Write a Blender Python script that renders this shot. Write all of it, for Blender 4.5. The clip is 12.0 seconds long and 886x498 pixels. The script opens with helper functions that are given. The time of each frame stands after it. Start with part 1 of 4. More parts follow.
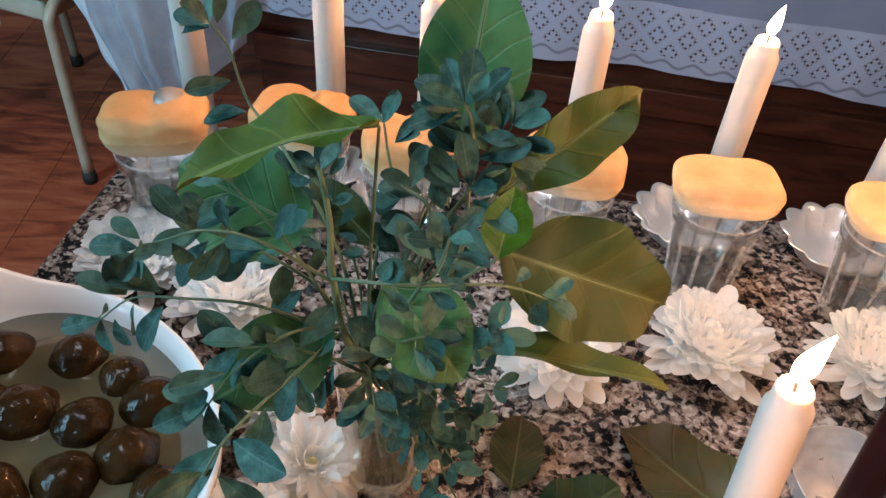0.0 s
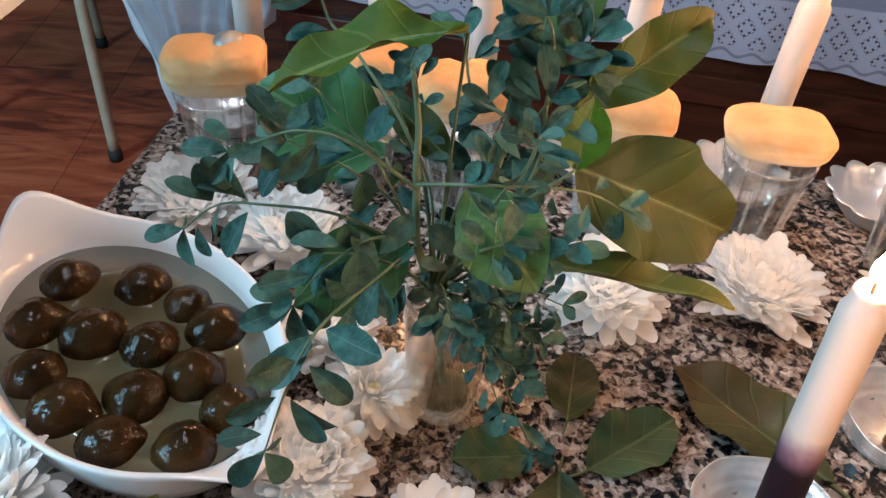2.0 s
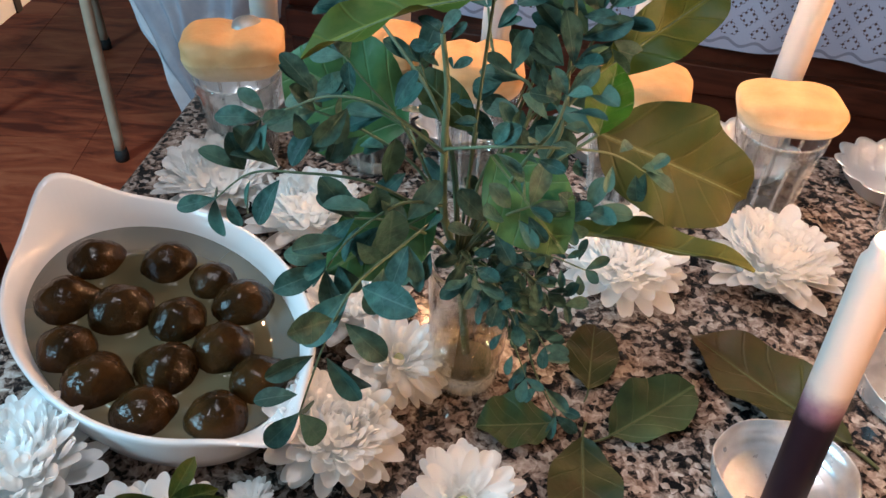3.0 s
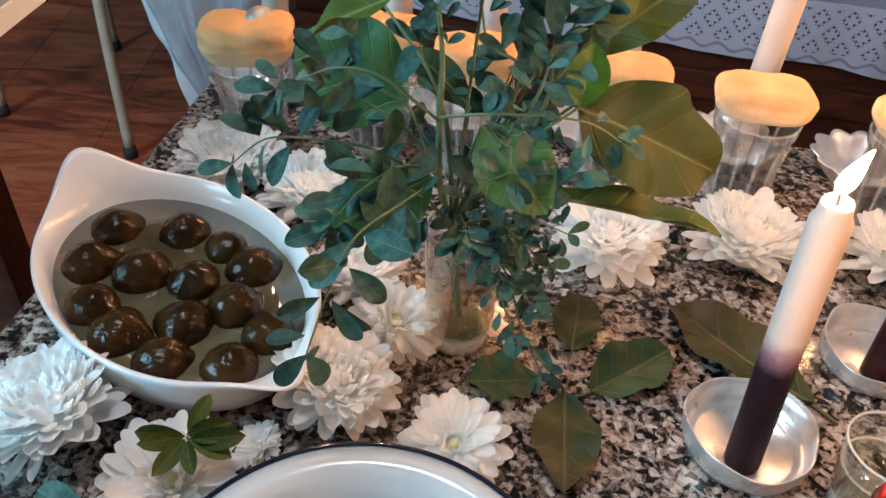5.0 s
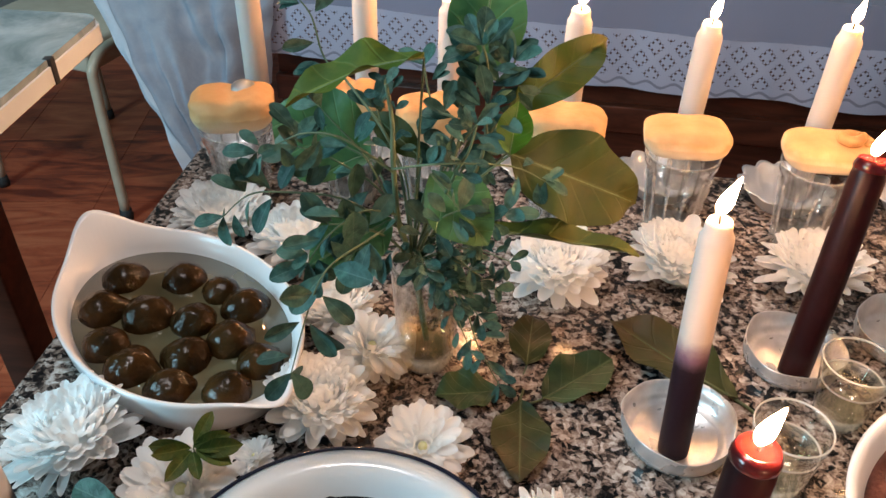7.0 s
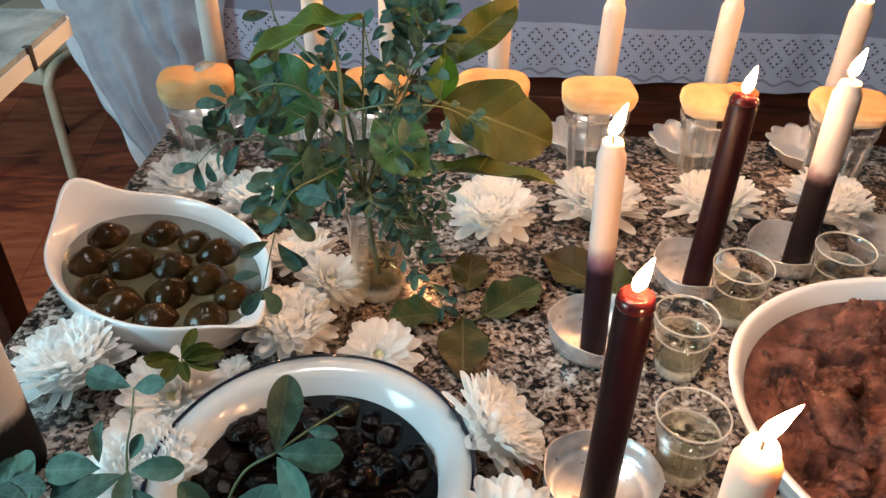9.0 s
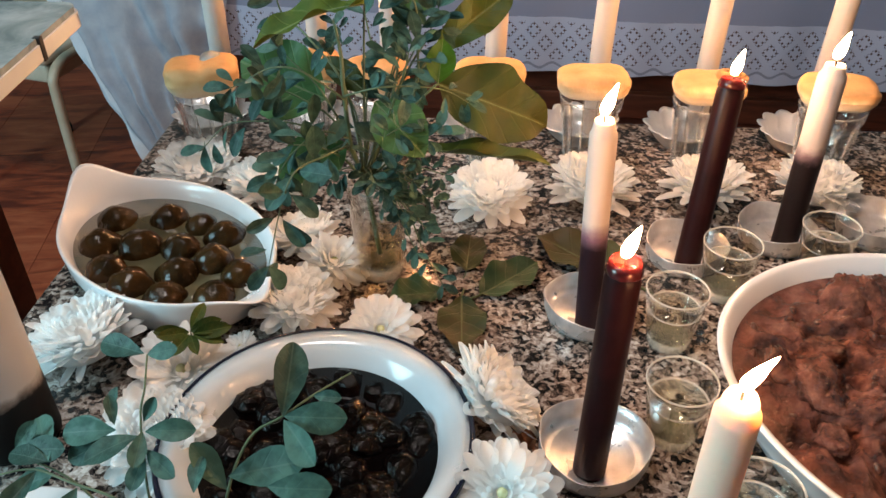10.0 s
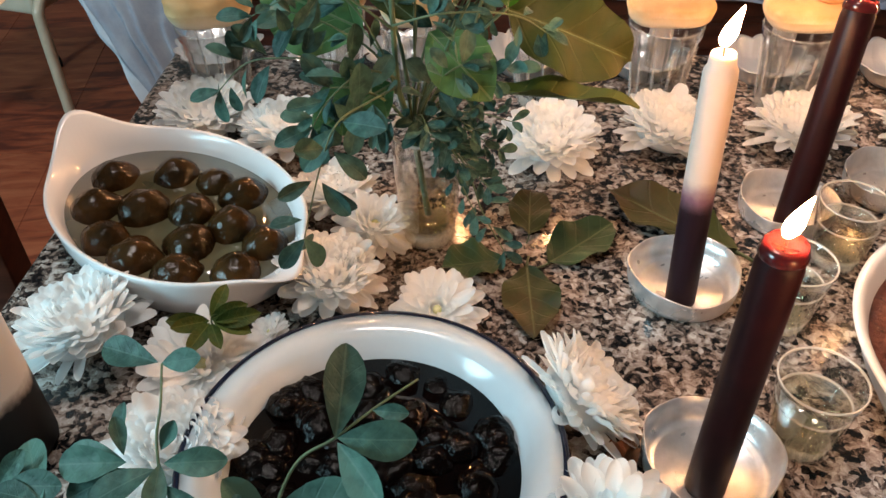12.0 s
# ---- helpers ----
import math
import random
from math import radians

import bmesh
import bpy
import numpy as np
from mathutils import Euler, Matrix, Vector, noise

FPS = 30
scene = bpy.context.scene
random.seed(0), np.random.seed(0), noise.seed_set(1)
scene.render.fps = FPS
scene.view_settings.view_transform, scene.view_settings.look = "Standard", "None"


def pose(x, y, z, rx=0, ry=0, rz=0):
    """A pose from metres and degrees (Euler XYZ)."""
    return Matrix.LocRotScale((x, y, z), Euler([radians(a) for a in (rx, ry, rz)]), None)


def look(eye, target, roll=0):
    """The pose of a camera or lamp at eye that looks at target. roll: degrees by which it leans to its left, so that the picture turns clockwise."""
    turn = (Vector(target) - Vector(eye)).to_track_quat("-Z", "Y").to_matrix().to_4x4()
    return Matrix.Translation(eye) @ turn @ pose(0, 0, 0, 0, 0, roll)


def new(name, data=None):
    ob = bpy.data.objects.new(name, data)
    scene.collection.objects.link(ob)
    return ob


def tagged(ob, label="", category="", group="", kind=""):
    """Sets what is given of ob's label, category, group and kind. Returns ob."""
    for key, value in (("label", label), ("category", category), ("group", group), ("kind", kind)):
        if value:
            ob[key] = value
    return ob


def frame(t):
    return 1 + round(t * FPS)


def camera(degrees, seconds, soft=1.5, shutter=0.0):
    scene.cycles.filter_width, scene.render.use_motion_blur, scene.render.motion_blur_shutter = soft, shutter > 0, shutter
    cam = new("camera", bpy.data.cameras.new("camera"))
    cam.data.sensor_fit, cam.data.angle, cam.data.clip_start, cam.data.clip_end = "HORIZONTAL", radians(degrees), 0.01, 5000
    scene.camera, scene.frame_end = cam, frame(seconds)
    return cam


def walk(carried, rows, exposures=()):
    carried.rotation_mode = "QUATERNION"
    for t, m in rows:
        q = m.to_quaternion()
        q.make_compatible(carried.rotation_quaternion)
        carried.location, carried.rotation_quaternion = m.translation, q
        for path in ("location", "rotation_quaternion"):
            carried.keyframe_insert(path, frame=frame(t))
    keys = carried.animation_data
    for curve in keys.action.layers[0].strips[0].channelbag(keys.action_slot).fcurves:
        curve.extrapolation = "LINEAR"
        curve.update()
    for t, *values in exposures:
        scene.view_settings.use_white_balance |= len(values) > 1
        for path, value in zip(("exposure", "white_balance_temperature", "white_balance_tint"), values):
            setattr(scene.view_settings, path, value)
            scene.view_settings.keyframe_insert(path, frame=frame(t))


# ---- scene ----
cam = camera(57.1, 12.0)
METRES, EYE, TILT, LEAN, TURN = 0.50, 1.182, -41.2, -2.6, 0.0
ROWS = [
    (0.0, 0.0, 0.0, 0.0, 0.0, 0.0, 0.0),
    (0.5, -0.0138, -0.0128, -0.0239, 0.23, 0.03, -0.42),
    (1.0, -0.0257, -0.0197, -0.047, 0.29, 0.05, -0.7),
    (1.5, -0.0485, -0.0189, -0.0655, 0.52, 0.01, -0.9),
    (2.0, -0.0646, -0.0181, -0.083, 0.53, 0.01, -0.9),
    (2.5, -0.0788, -0.0255, -0.1026, 0.66, 0.04, -0.56),
    (3.0, -0.09, -0.0364, -0.1192, 0.56, 0.17, -0.09),
    (5.0, -0.0811, -0.1204, -0.1718, 0.67, 0.85, -0.78),
    (5.5, -0.0642, -0.1561, -0.1599, 0.57, 1.89, -0.26),
    (6.0, -0.0522, -0.1697, -0.1716, 0.68, 2.3, 0.41),
    (6.5, -0.0426, -0.2246, -0.1776, 0.91, 3.35, 1.33),
    (8.5, -0.0195, -0.4334, -0.3055, -1.68, 4.94, 4.76),
    (9.0, -0.0235, -0.4624, -0.3399, -2.25, 5.12, 5.26),
    (9.5, -0.0262, -0.4889, -0.3702, -2.16, 5.04, 5.47),
    (10.0, -0.0247, -0.5048, -0.3794, -2.12, 5.15, 5.54),
    (10.5, -0.0249, -0.4935, -0.3768, -2.1, 5.08, 5.6),
    (11.0, -0.0225, -0.4877, -0.3907, -1.99, 4.54, 5.78),
    (11.5, -0.0421, -0.4356, -0.3857, -2.22, 3.24, 6.07),
    (12.0, -0.1022, -0.2782, -0.3082, -2.15, 0.42, 6.09),
]
walk(cam, [(t, pose(0, 0, EYE, TILT, LEAN, TURN) @ pose(METRES * x, METRES * y, METRES * z, 90 + pitch, roll, yaw)) for t, x, y, z, yaw, pitch, roll in ROWS],
     exposures=[(0.0, -0.2, 6050, 18), (6.0, -0.16, 6350, 18), (9.0, -0.16, 6950, 19), (12.0, -0.16, 6950, 19)])

# ---------------- light ----------------
world = bpy.data.worlds.new("world")
scene.world = world
world.use_nodes = True
world.node_tree.nodes["Background"].inputs[0].default_value = (0.55, 0.65, 0.8, 1)
world.node_tree.nodes["Background"].inputs[1].default_value = 0.03


def area_lamp(name, m, sx, sy, watts, colour):
    data = bpy.data.lights.new(name, "AREA")
    data.shape, data.size, data.size_y, data.energy, data.color = "RECTANGLE", sx, sy, watts, colour
    ob = new(name, data)
    ob.matrix_world = m
    return ob


# Overhead light from a ceiling lamp assumed out of view.
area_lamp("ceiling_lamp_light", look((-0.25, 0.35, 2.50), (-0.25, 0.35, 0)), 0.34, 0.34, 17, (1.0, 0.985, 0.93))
# Cool fill lamp from the left; its window is out of view.
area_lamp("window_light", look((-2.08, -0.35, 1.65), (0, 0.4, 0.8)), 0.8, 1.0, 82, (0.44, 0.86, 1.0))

# ---------------- materials ----------------


def mk(name, rough=0.5, colour=(0.5, 0.5, 0.5), metal=0.0, **more):
    m = bpy.data.materials.new(name)
    m.use_nodes = True
    b = m.node_tree.nodes["Principled BSDF"]
    b.inputs["Base Color"].default_value = (*colour, 1)
    b.inputs["Roughness"].default_value = rough
    b.inputs["Metallic"].default_value = metal
    for key, value in more.items():
        b.inputs[key.replace("_", " ")].default_value = value
    return m


def nd(m, kind, settings=(), **inputs):
    n = m.node_tree.nodes.new(kind)
    for k, v in settings:
        setattr(n, k, v)
    for k, v in inputs.items():
        s = n.inputs[int(k[1:])] if k[0] == "i" and k[1:].isdigit() else n.inputs[k.replace("_", " ")]
        if isinstance(v, bpy.types.NodeSocket):
            m.node_tree.links.new(v, s)
        else:
            s.default_value = v
    return n


def put(m, name, socket):
    m.node_tree.links.new(socket, m.node_tree.nodes["Principled BSDF"].inputs[name])


def ramp(m, fac, *stops):
    n = nd(m, "ShaderNodeValToRGB", Fac=fac)
    e = n.color_ramp.elements
    while len(e) < len(stops):
        e.new(0.5)
    for s, (p, c) in zip(e, stops):
        s.position, s.color = p, (*c, 1)
    return n.outputs[0]


def obco(m):
    return nd(m, "ShaderNodeTexCoord").outputs["Object"]


def noise_tex(m, scale, detail=4.0, co=None, rough=0.55, dist=0.0):
    return nd(m, "ShaderNodeTexNoise", Vector=co or obco(m), Scale=scale, Detail=detail, Roughness=rough, Distortion=dist).outputs[0]


def mathn(m, op, a, b=0.0, c=0.0):
    return nd(m, "ShaderNodeMath", (("operation", op),), i0=a, i1=b, i2=c).outputs[0]


def mixc(m, fac, a, b, mode="MIX"):
    n = nd(m, "ShaderNodeMix", (("data_type", "RGBA"), ("blend_type", mode)), i0=fac)
    for s, v in ((n.inputs[6], a), (n.inputs[7], b)):
        if isinstance(v, bpy.types.NodeSocket):
            m.node_tree.links.new(v, s)
        else:
            s.default_value = (*v, 1)
    return n.outputs[2]


def bump(m, height, strength=0.3, dist=0.002):
    put(m, "Normal", nd(m, "ShaderNodeBump", Strength=strength, Distance=dist, Height=height).outputs[0])


def vary(m, a, b, scale, *, bumps=0.0, dist=0.001, detail=5.0):
    n = noise_tex(m, scale, detail)
    put(m, "Base Color", ramp(m, n, (0.3, a), (0.7, b)))
    if bumps:
        bump(m, n, bumps, dist)
    return m


def granite():
    m = mk("granite", 0.16, Specular_IOR_Level=0.32)
    co = obco(m)
    warp = nd(m, "ShaderNodeTexNoise", Vector=co, Scale=100.0, Detail=3.0)
    w = nd(m, "ShaderNodeVectorMath", (("operation", "MULTIPLY_ADD"),), i0=warp.outputs[1], i1=(0.008, 0.008, 0.008), i2=co).outputs[0]
    v = nd(m, "ShaderNodeTexVoronoi", Vector=w, Scale=255.0)
    cell = nd(m, "ShaderNodeSeparateColor", Color=v.outputs["Color"]).outputs[0]
    n1 = noise_tex(m, 118.0, 6.0, w, 0.66, 0.7)
    n2 = noise_tex(m, 36.0, 3.0, co)
    t = mathn(m, "MULTIPLY_ADD", cell, 0.34, mathn(m, "MULTIPLY_ADD", n1, 1.15, -0.22))
    t = mathn(m, "ADD", t, mathn(m, "MULTIPLY_ADD", n2, 0.5, -0.25))
    c = ramp(m, t, (0.36, (0.007, 0.007, 0.008)), (0.445, (0.042, 0.033, 0.030)), (0.50, (0.135, 0.100, 0.084)),
             (0.57, (0.225, 0.180, 0.156)), (0.68, (0.345, 0.305, 0.280)), (0.84, (0.52, 0.49, 0.46)))
    put(m, "Base Color", c)
    put(m, "Roughness", mathn(m, "MULTIPLY_ADD", n1, 0.15, 0.1))
    return m


GRANITE = granite()
WAX_WHITE = mk("white_wax", 0.42, (0.47, 0.44, 0.42), Specular_IOR_Level=0.25, Subsurface_Weight=0.6, Subsurface_Scale=0.012)
WAX_WHITE.node_tree.nodes["Principled BSDF"].inputs["Subsurface Radius"].default_value = (1.0, 0.7, 0.5)
WAX_RED = vary(mk("dark_red_wax", 0.38, Specular_IOR_Level=0.16), (0.010, 0.0022, 0.003), (0.018, 0.0036, 0.0045), 60)
WAX_RED_TOP = mk("molten_red_wax", 0.16, (0.050, 0.006, 0.007), Subsurface_Weight=0.4, Subsurface_Scale=0.01)


def two_tone(split, low, high=(0.55, 0.475, 0.435), mid=(0.20, 0.11, 0.15), sharp=26.0):
    m = mk("two_tone_wax", 0.5, Subsurface_Weight=0.3, Subsurface_Scale=0.008, Specular_IOR_Level=0.22)
    m.node_tree.nodes["Principled BSDF"].inputs["Subsurface Radius"].default_value = (1.0, 0.74, 0.55)
    z = nd(m, "ShaderNodeSeparateXYZ", Vector=obco(m)).outputs[2]
    n = noise_tex(m, 90.0, 3.0)
    f = mathn(m, "ADD", z, mathn(m, "MULTIPLY_ADD", n, 0.012, -0.006 - split))
    f = mathn(m, "MULTIPLY_ADD", f, sharp, 0.5)
    put(m, "Base Color", ramp(m, f, (0.2, low), (0.5, mid), (0.85, high)))
    return m


WAX_PURPLE = two_tone(0.088, (0.013, 0.005, 0.010))
WAX_BLACK = two_tone(0.098, (0.008, 0.004, 0.005), (0.52, 0.455, 0.42), mid=(0.18, 0.12, 0.13), sharp=34.0)
# Warm upper tone paints the flame's glow into the white wax.
WAX_FLAME_WARMED = two_tone(0.050, (0.013, 0.005, 0.010), (0.80, 0.575, 0.455))
WAX_FLAME_WARMED.node_tree.nodes["Principled BSDF"].inputs["Subsurface Weight"].default_value = 0.8
WAX_FLAME_WARMED.node_tree.nodes["Principled BSDF"].inputs["Subsurface Scale"].default_value = 0.03
WICK = mk("wick", 0.9, (0.02, 0.015, 0.012))
FLAME = mk("flame", 0.5, (0, 0, 0))
_z = nd(FLAME, "ShaderNodeSeparateXYZ", Vector=nd(FLAME, "ShaderNodeTexCoord").outputs["Generated"]).outputs[2]
put(FLAME, "Emission Color", ramp(FLAME, _z, (0.0, (1.0, 0.44, 0.17)), (0.3, (1.0, 0.55, 0.26)), (0.8, (1.0, 0.50, 0.21))))
FLAME.node_tree.nodes["Principled BSDF"].inputs["Emission Strength"].default_value = 770
ALU = mk("brushed_aluminium", 0.3, (0.60, 0.60, 0.61), 0.6)
_n = noise_tex(ALU, 45.0, 5.0)
put(ALU, "Base Color", ramp(ALU, noise_tex(ALU, 70.0, 4.0), (0.3, (0.50, 0.50, 0.51)), (0.65, (0.72, 0.72, 0.73))))
put(ALU, "Roughness", mathn(ALU, "MULTIPLY_ADD", _n, 0.32, 0.14))
_p = nd(ALU, "ShaderNodeSeparateXYZ", Vector=obco(ALU))
_ring = nd(ALU, "ShaderNodeTexNoise", Vector=nd(ALU, "ShaderNodeCombineXYZ", i0=mathn(ALU, "POWER", mathn(ALU, "ADD", mathn(ALU, "MULTIPLY", _p.outputs[0], _p.outputs[0]), mathn(ALU, "MULTIPLY", _p.outputs[1], _p.outputs[1])), 0.5)).outputs[0], Scale=420.0, Detail=2.0).outputs[0]
bump(ALU, mathn(ALU, "MULTIPLY_ADD", _ring, 0.25, _n), 0.22, 0.002)
GREY_METAL = mk("dull_grey_metal", 0.5, (0.22, 0.21, 0.20), 0.6)
FOIL = mk("foil", 0.30, (0.82, 0.84, 0.87), 0.6)
bump(FOIL, noise_tex(FOIL, 120.0, 2.0), 0.35, 0.002)
CERAMIC = mk("white_glaze", 0.16, (0.66, 0.68, 0.70), Specular_IOR_Level=0.38)
bump(CERAMIC, noise_tex(CERAMIC, 14.0, 2.0), 0.04, 0.004)
ENAMEL = mk("white_enamel", 0.14, (0.78, 0.79, 0.80))
_n = noise_tex(ENAMEL, 16.0, 6.0)
put(ENAMEL, "Base Color", ramp(ENAMEL, _n, (0.22, (0.36, 0.38, 0.38)), (0.34, (0.47, 0.55, 0.60)), (0.6, (0.52, 0.60, 0.65))))
ENAMEL_BLUE = mk("dark_blue_enamel", 0.15, (0.008, 0.012, 0.028))


def thin_glass(name, colour, gain):
    """A thin clear wall: sees straight through, with gloss that grows towards its edges."""
    m = mk(name)
    g = nd(m, "ShaderNodeBsdfGlossy", Color=(1, 1, 1, 1), Roughness=0.04)
    t = nd(m, "ShaderNodeBsdfTransparent", Color=(*colour, 1))
    f = nd(m, "ShaderNodeLayerWeight", Blend=0.5).outputs["Facing"]
    x = nd(m, "ShaderNodeMixShader", i0=mathn(m, "MULTIPLY_ADD", mathn(m, "POWER", f, 2.4), gain, 0.04))
    m.node_tree.links.new(t.outputs[0], x.inputs[1])
    m.node_tree.links.new(g.outputs[0], x.inputs[2])
    m.node_tree.links.new(x.outputs[0], m.node_tree.nodes["Material Output"].inputs[0])
    return m


GLASS = thin_glass("clear_glass", (0.975, 0.982, 0.982), 0.85)
WATER = thin_glass("water", (0.93, 0.95, 0.96), 0.45)
# Amber tint paints candle glow into the clear water.
FLAME_LIT_WATER = thin_glass("flame_lit_water", (0.96, 0.88, 0.68), 0.35)
LIQUOR = thin_glass("pale_liquor", (0.93, 0.91, 0.79), 0.5)
PETAL = mk("white_petal", 0.55, (0.92, 0.92, 0.88))
put(PETAL, "Base Color", mixc(PETAL, noise_tex(PETAL, 60.0, 3.0), (0.90, 0.92, 0.92), (0.95, 0.96, 0.96)))
_t = nd(PETAL, "ShaderNodeBsdfTranslucent", Color=(0.95, 0.96, 0.96, 1))
_x = nd(PETAL, "ShaderNodeMixShader", i0=0.55)
PETAL.node_tree.links.new(PETAL.node_tree.nodes["Principled BSDF"].outputs[0], _x.inputs[1])
PETAL.node_tree.links.new(_t.outputs[0], _x.inputs[2])
PETAL.node_tree.links.new(_x.outputs[0], PETAL.node_tree.nodes["Material Output"].inputs[0])
FLOWER_EYE = vary(mk("flower_eye", 0.7), (0.50, 0.52, 0.24), (0.68, 0.71, 0.46), 300, bumps=0.6)


def leaf_mat(name, dark, light, vein, rib=0.035, waxy=0.45, ribs=1.0):
    m = mk(name, waxy, Specular_IOR_Level=0.22)
    s = nd(m, "ShaderNodeSeparateXYZ", Vector=obco(m))
    x, y = s.outputs[0], mathn(m, "ABSOLUTE", s.outputs[1])
    side = mathn(m, "FRACT", mathn(m, "MULTIPLY", mathn(m, "MULTIPLY_ADD", mathn(m, "POWER", y, 0.8), -0.7, mathn(m, "MULTIPLY_ADD", noise_tex(m, 3.0, 1.0), 0.06, x)), 5.5))
    side = nd(m, "ShaderNodeMapRange", Value=mathn(m, "ABSOLUTE", mathn(m, "SUBTRACT", side, 0.5)), i1=0.0, i2=0.07, i3=1.0, i4=0.0).outputs[0]
    mid = mathn(m, "LESS_THAN", y, rib * 0.4)
    rnd = nd(m, "ShaderNodeObjectInfo").outputs["Random"]
    n = noise_tex(m, 4.0, 5.0)
    t = mathn(m, "ADD", mathn(m, "MULTIPLY_ADD", rnd, 0.4, -0.2), n)
    c = ramp(m, t, (0.3, dark), (0.7, light))
    c = mixc(m, mathn(m, "MULTIPLY", side, 0.32 * ribs), c, vein)
    c = mixc(m, mathn(m, "MULTIPLY", mid, 0.2 + 0.5 * ribs), c, vein)
    put(m, "Base Color", c)
    h = mathn(m, "SUBTRACT", mathn(m, "MULTIPLY", n, 0.4), mathn(m, "MAXIMUM", mathn(m, "MULTIPLY", side, 0.35 * ribs), mathn(m, "MULTIPLY", mid, ribs)))
    bump(m, h, 0.3, 0.012)
    return m


LEAF_RUE = leaf_mat("blue_green_leaf", (0.016, 0.053, 0.044), (0.054, 0.136, 0.108), (0.11, 0.19, 0.15), 0.03, 0.5, 0.15)
LEAF_DARK = leaf_mat("dark_green_leaf", (0.019, 0.068, 0.026), (0.050, 0.132, 0.046), (0.12, 0.20, 0.09))
LEAF_OLIVE = leaf_mat("olive_gold_leaf", (0.014, 0.034, 0.007), (0.030, 0.050, 0.010), (0.064, 0.082, 0.026), 0.035, 0.6)


def patchy(m, tone, amount):
    """Noisy patches of a second tone towards the outer part of a leaf."""
    b = m.node_tree.nodes["Principled BSDF"]
    old = b.inputs["Base Color"].links[0].from_socket
    x = nd(m, "ShaderNodeSeparateXYZ", Vector=obco(m)).outputs[0]
    n = noise_tex(m, 3.2, 6.0, None, 0.65, 0.8)
    f = mathn(m, "MULTIPLY_ADD", x, 0.45, mathn(m, "SUBTRACT", n, 0.72))
    f = nd(m, "ShaderNodeMapRange", Value=f, i1=-0.05, i2=0.3, i3=0.0, i4=amount).outputs[0]
    put(m, "Base Color", mixc(m, f, old, tone))
    return m


LEAF_GREEN = leaf_mat("bright_green_leaf", (0.013, 0.070, 0.003), (0.026, 0.108, 0.006), (0.06, 0.13, 0.03))
# Brightened yellow-green puts part of the arching leaf's light into its colour.
LEAF_YELLOW_GREEN = leaf_mat("yellow_green_leaf", (0.035, 0.075, 0.007), (0.125, 0.160, 0.013), (0.17, 0.21, 0.05), 0.035, 0.65)
LEAF_GOLD = leaf_mat("green_gold_leaf", (0.020, 0.052, 0.009), (0.045, 0.085, 0.014), (0.09, 0.13, 0.03), 0.035, 0.55)
LEAF_BROWN = leaf_mat("brownish_leaf", (0.016, 0.030, 0.009), (0.040, 0.048, 0.014), (0.070, 0.082, 0.032))
patchy(LEAF_OLIVE, (0.066, 0.053, 0.011), 0.55)
patchy(LEAF_YELLOW_GREEN, (0.11, 0.105, 0.018), 0.5)
patchy(LEAF_GOLD, (0.110, 0.085, 0.012), 0.5)
patchy(LEAF_BROWN, (0.058, 0.034, 0.014), 0.7)
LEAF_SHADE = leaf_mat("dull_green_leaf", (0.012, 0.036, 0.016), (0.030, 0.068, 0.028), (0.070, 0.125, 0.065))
STEM = vary(mk("stem", 0.6), (0.052, 0.092, 0.050), (0.115, 0.165, 0.085), 40, bumps=0.3)


def bread():
    m = mk("bread_crust", 0.6, Specular_IOR_Level=0.3)
    z = nd(m, "ShaderNodeSeparateXYZ", Vector=obco(m)).outputs[2]
    n = noise_tex(m, 45.0, 5.0)
    t = mathn(m, "ADD", mathn(m, "MULTIPLY", z, 26.0), mathn(m, "MULTIPLY_ADD", n, 0.5, -0.25))
    put(m, "Base Color", ramp(m, t, (0.12, (0.70, 0.62, 0.49)), (0.36, (0.66, 0.51, 0.32)), (0.58, (0.54, 0.325, 0.150)), (0.92, (0.38, 0.185, 0.066))))
    bump(m, mathn(m, "ADD", noise_tex(m, 160.0, 4.0), mathn(m, "MULTIPLY", noise_tex(m, 28.0, 3.0), 1.2)), 0.22, 0.003)
    return m


BREAD = bread()
FIG = vary(mk("candied_fig", 0.12, Specular_IOR_Level=0.20), (0.008, 0.005, 0.002), (0.044, 0.022, 0.007), 38)
bump(FIG, mathn(FIG, "ADD", noise_tex(FIG, 55.0, 4.0), mathn(FIG, "MULTIPLY", noise_tex(FIG, 260.0, 3.0), 0.35)), 0.75, 0.003)
SYRUP = mk("fig_syrup", 0.04, (0.16, 0.135, 0.07), Coat_Weight=0.5)
put(SYRUP, "Base Color", ramp(SYRUP, noise_tex(SYRUP, 14.0, 2.0), (0.3, (0.050, 0.041, 0.019)), (0.7, (0.140, 0.122, 0.070))))
PRUNE = vary(mk("dark_prune", 0.04, Specular_IOR_Level=0.13), (0.0006, 0.0003, 0.0003), (0.0018, 0.0007, 0.0005), 60)
bump(PRUNE, noise_tex(PRUNE, 330.0, 3.0), 0.55, 0.002)
DARK_SYRUP = mk("dark_syrup", 0.06, (0.002, 0.001, 0.001), Specular_IOR_Level=0.06)
PASTE = mk("brown_bean_paste", 0.24, Specular_IOR_Level=0.38)
_n = noise_tex(PASTE, 48.0, 6.0)
# Dark and pale noise puts crevice shade and highlights into the colour.
put(PASTE, "Base Color", ramp(PASTE, _n, (0.34, (0.030, 0.010, 0.008)), (0.52, (0.125, 0.045, 0.032)), (0.72, (0.24, 0.104, 0.076))))
bump(PASTE, noise_tex(PASTE, 150.0, 7.0, None, 0.68), 0.9, 0.006)
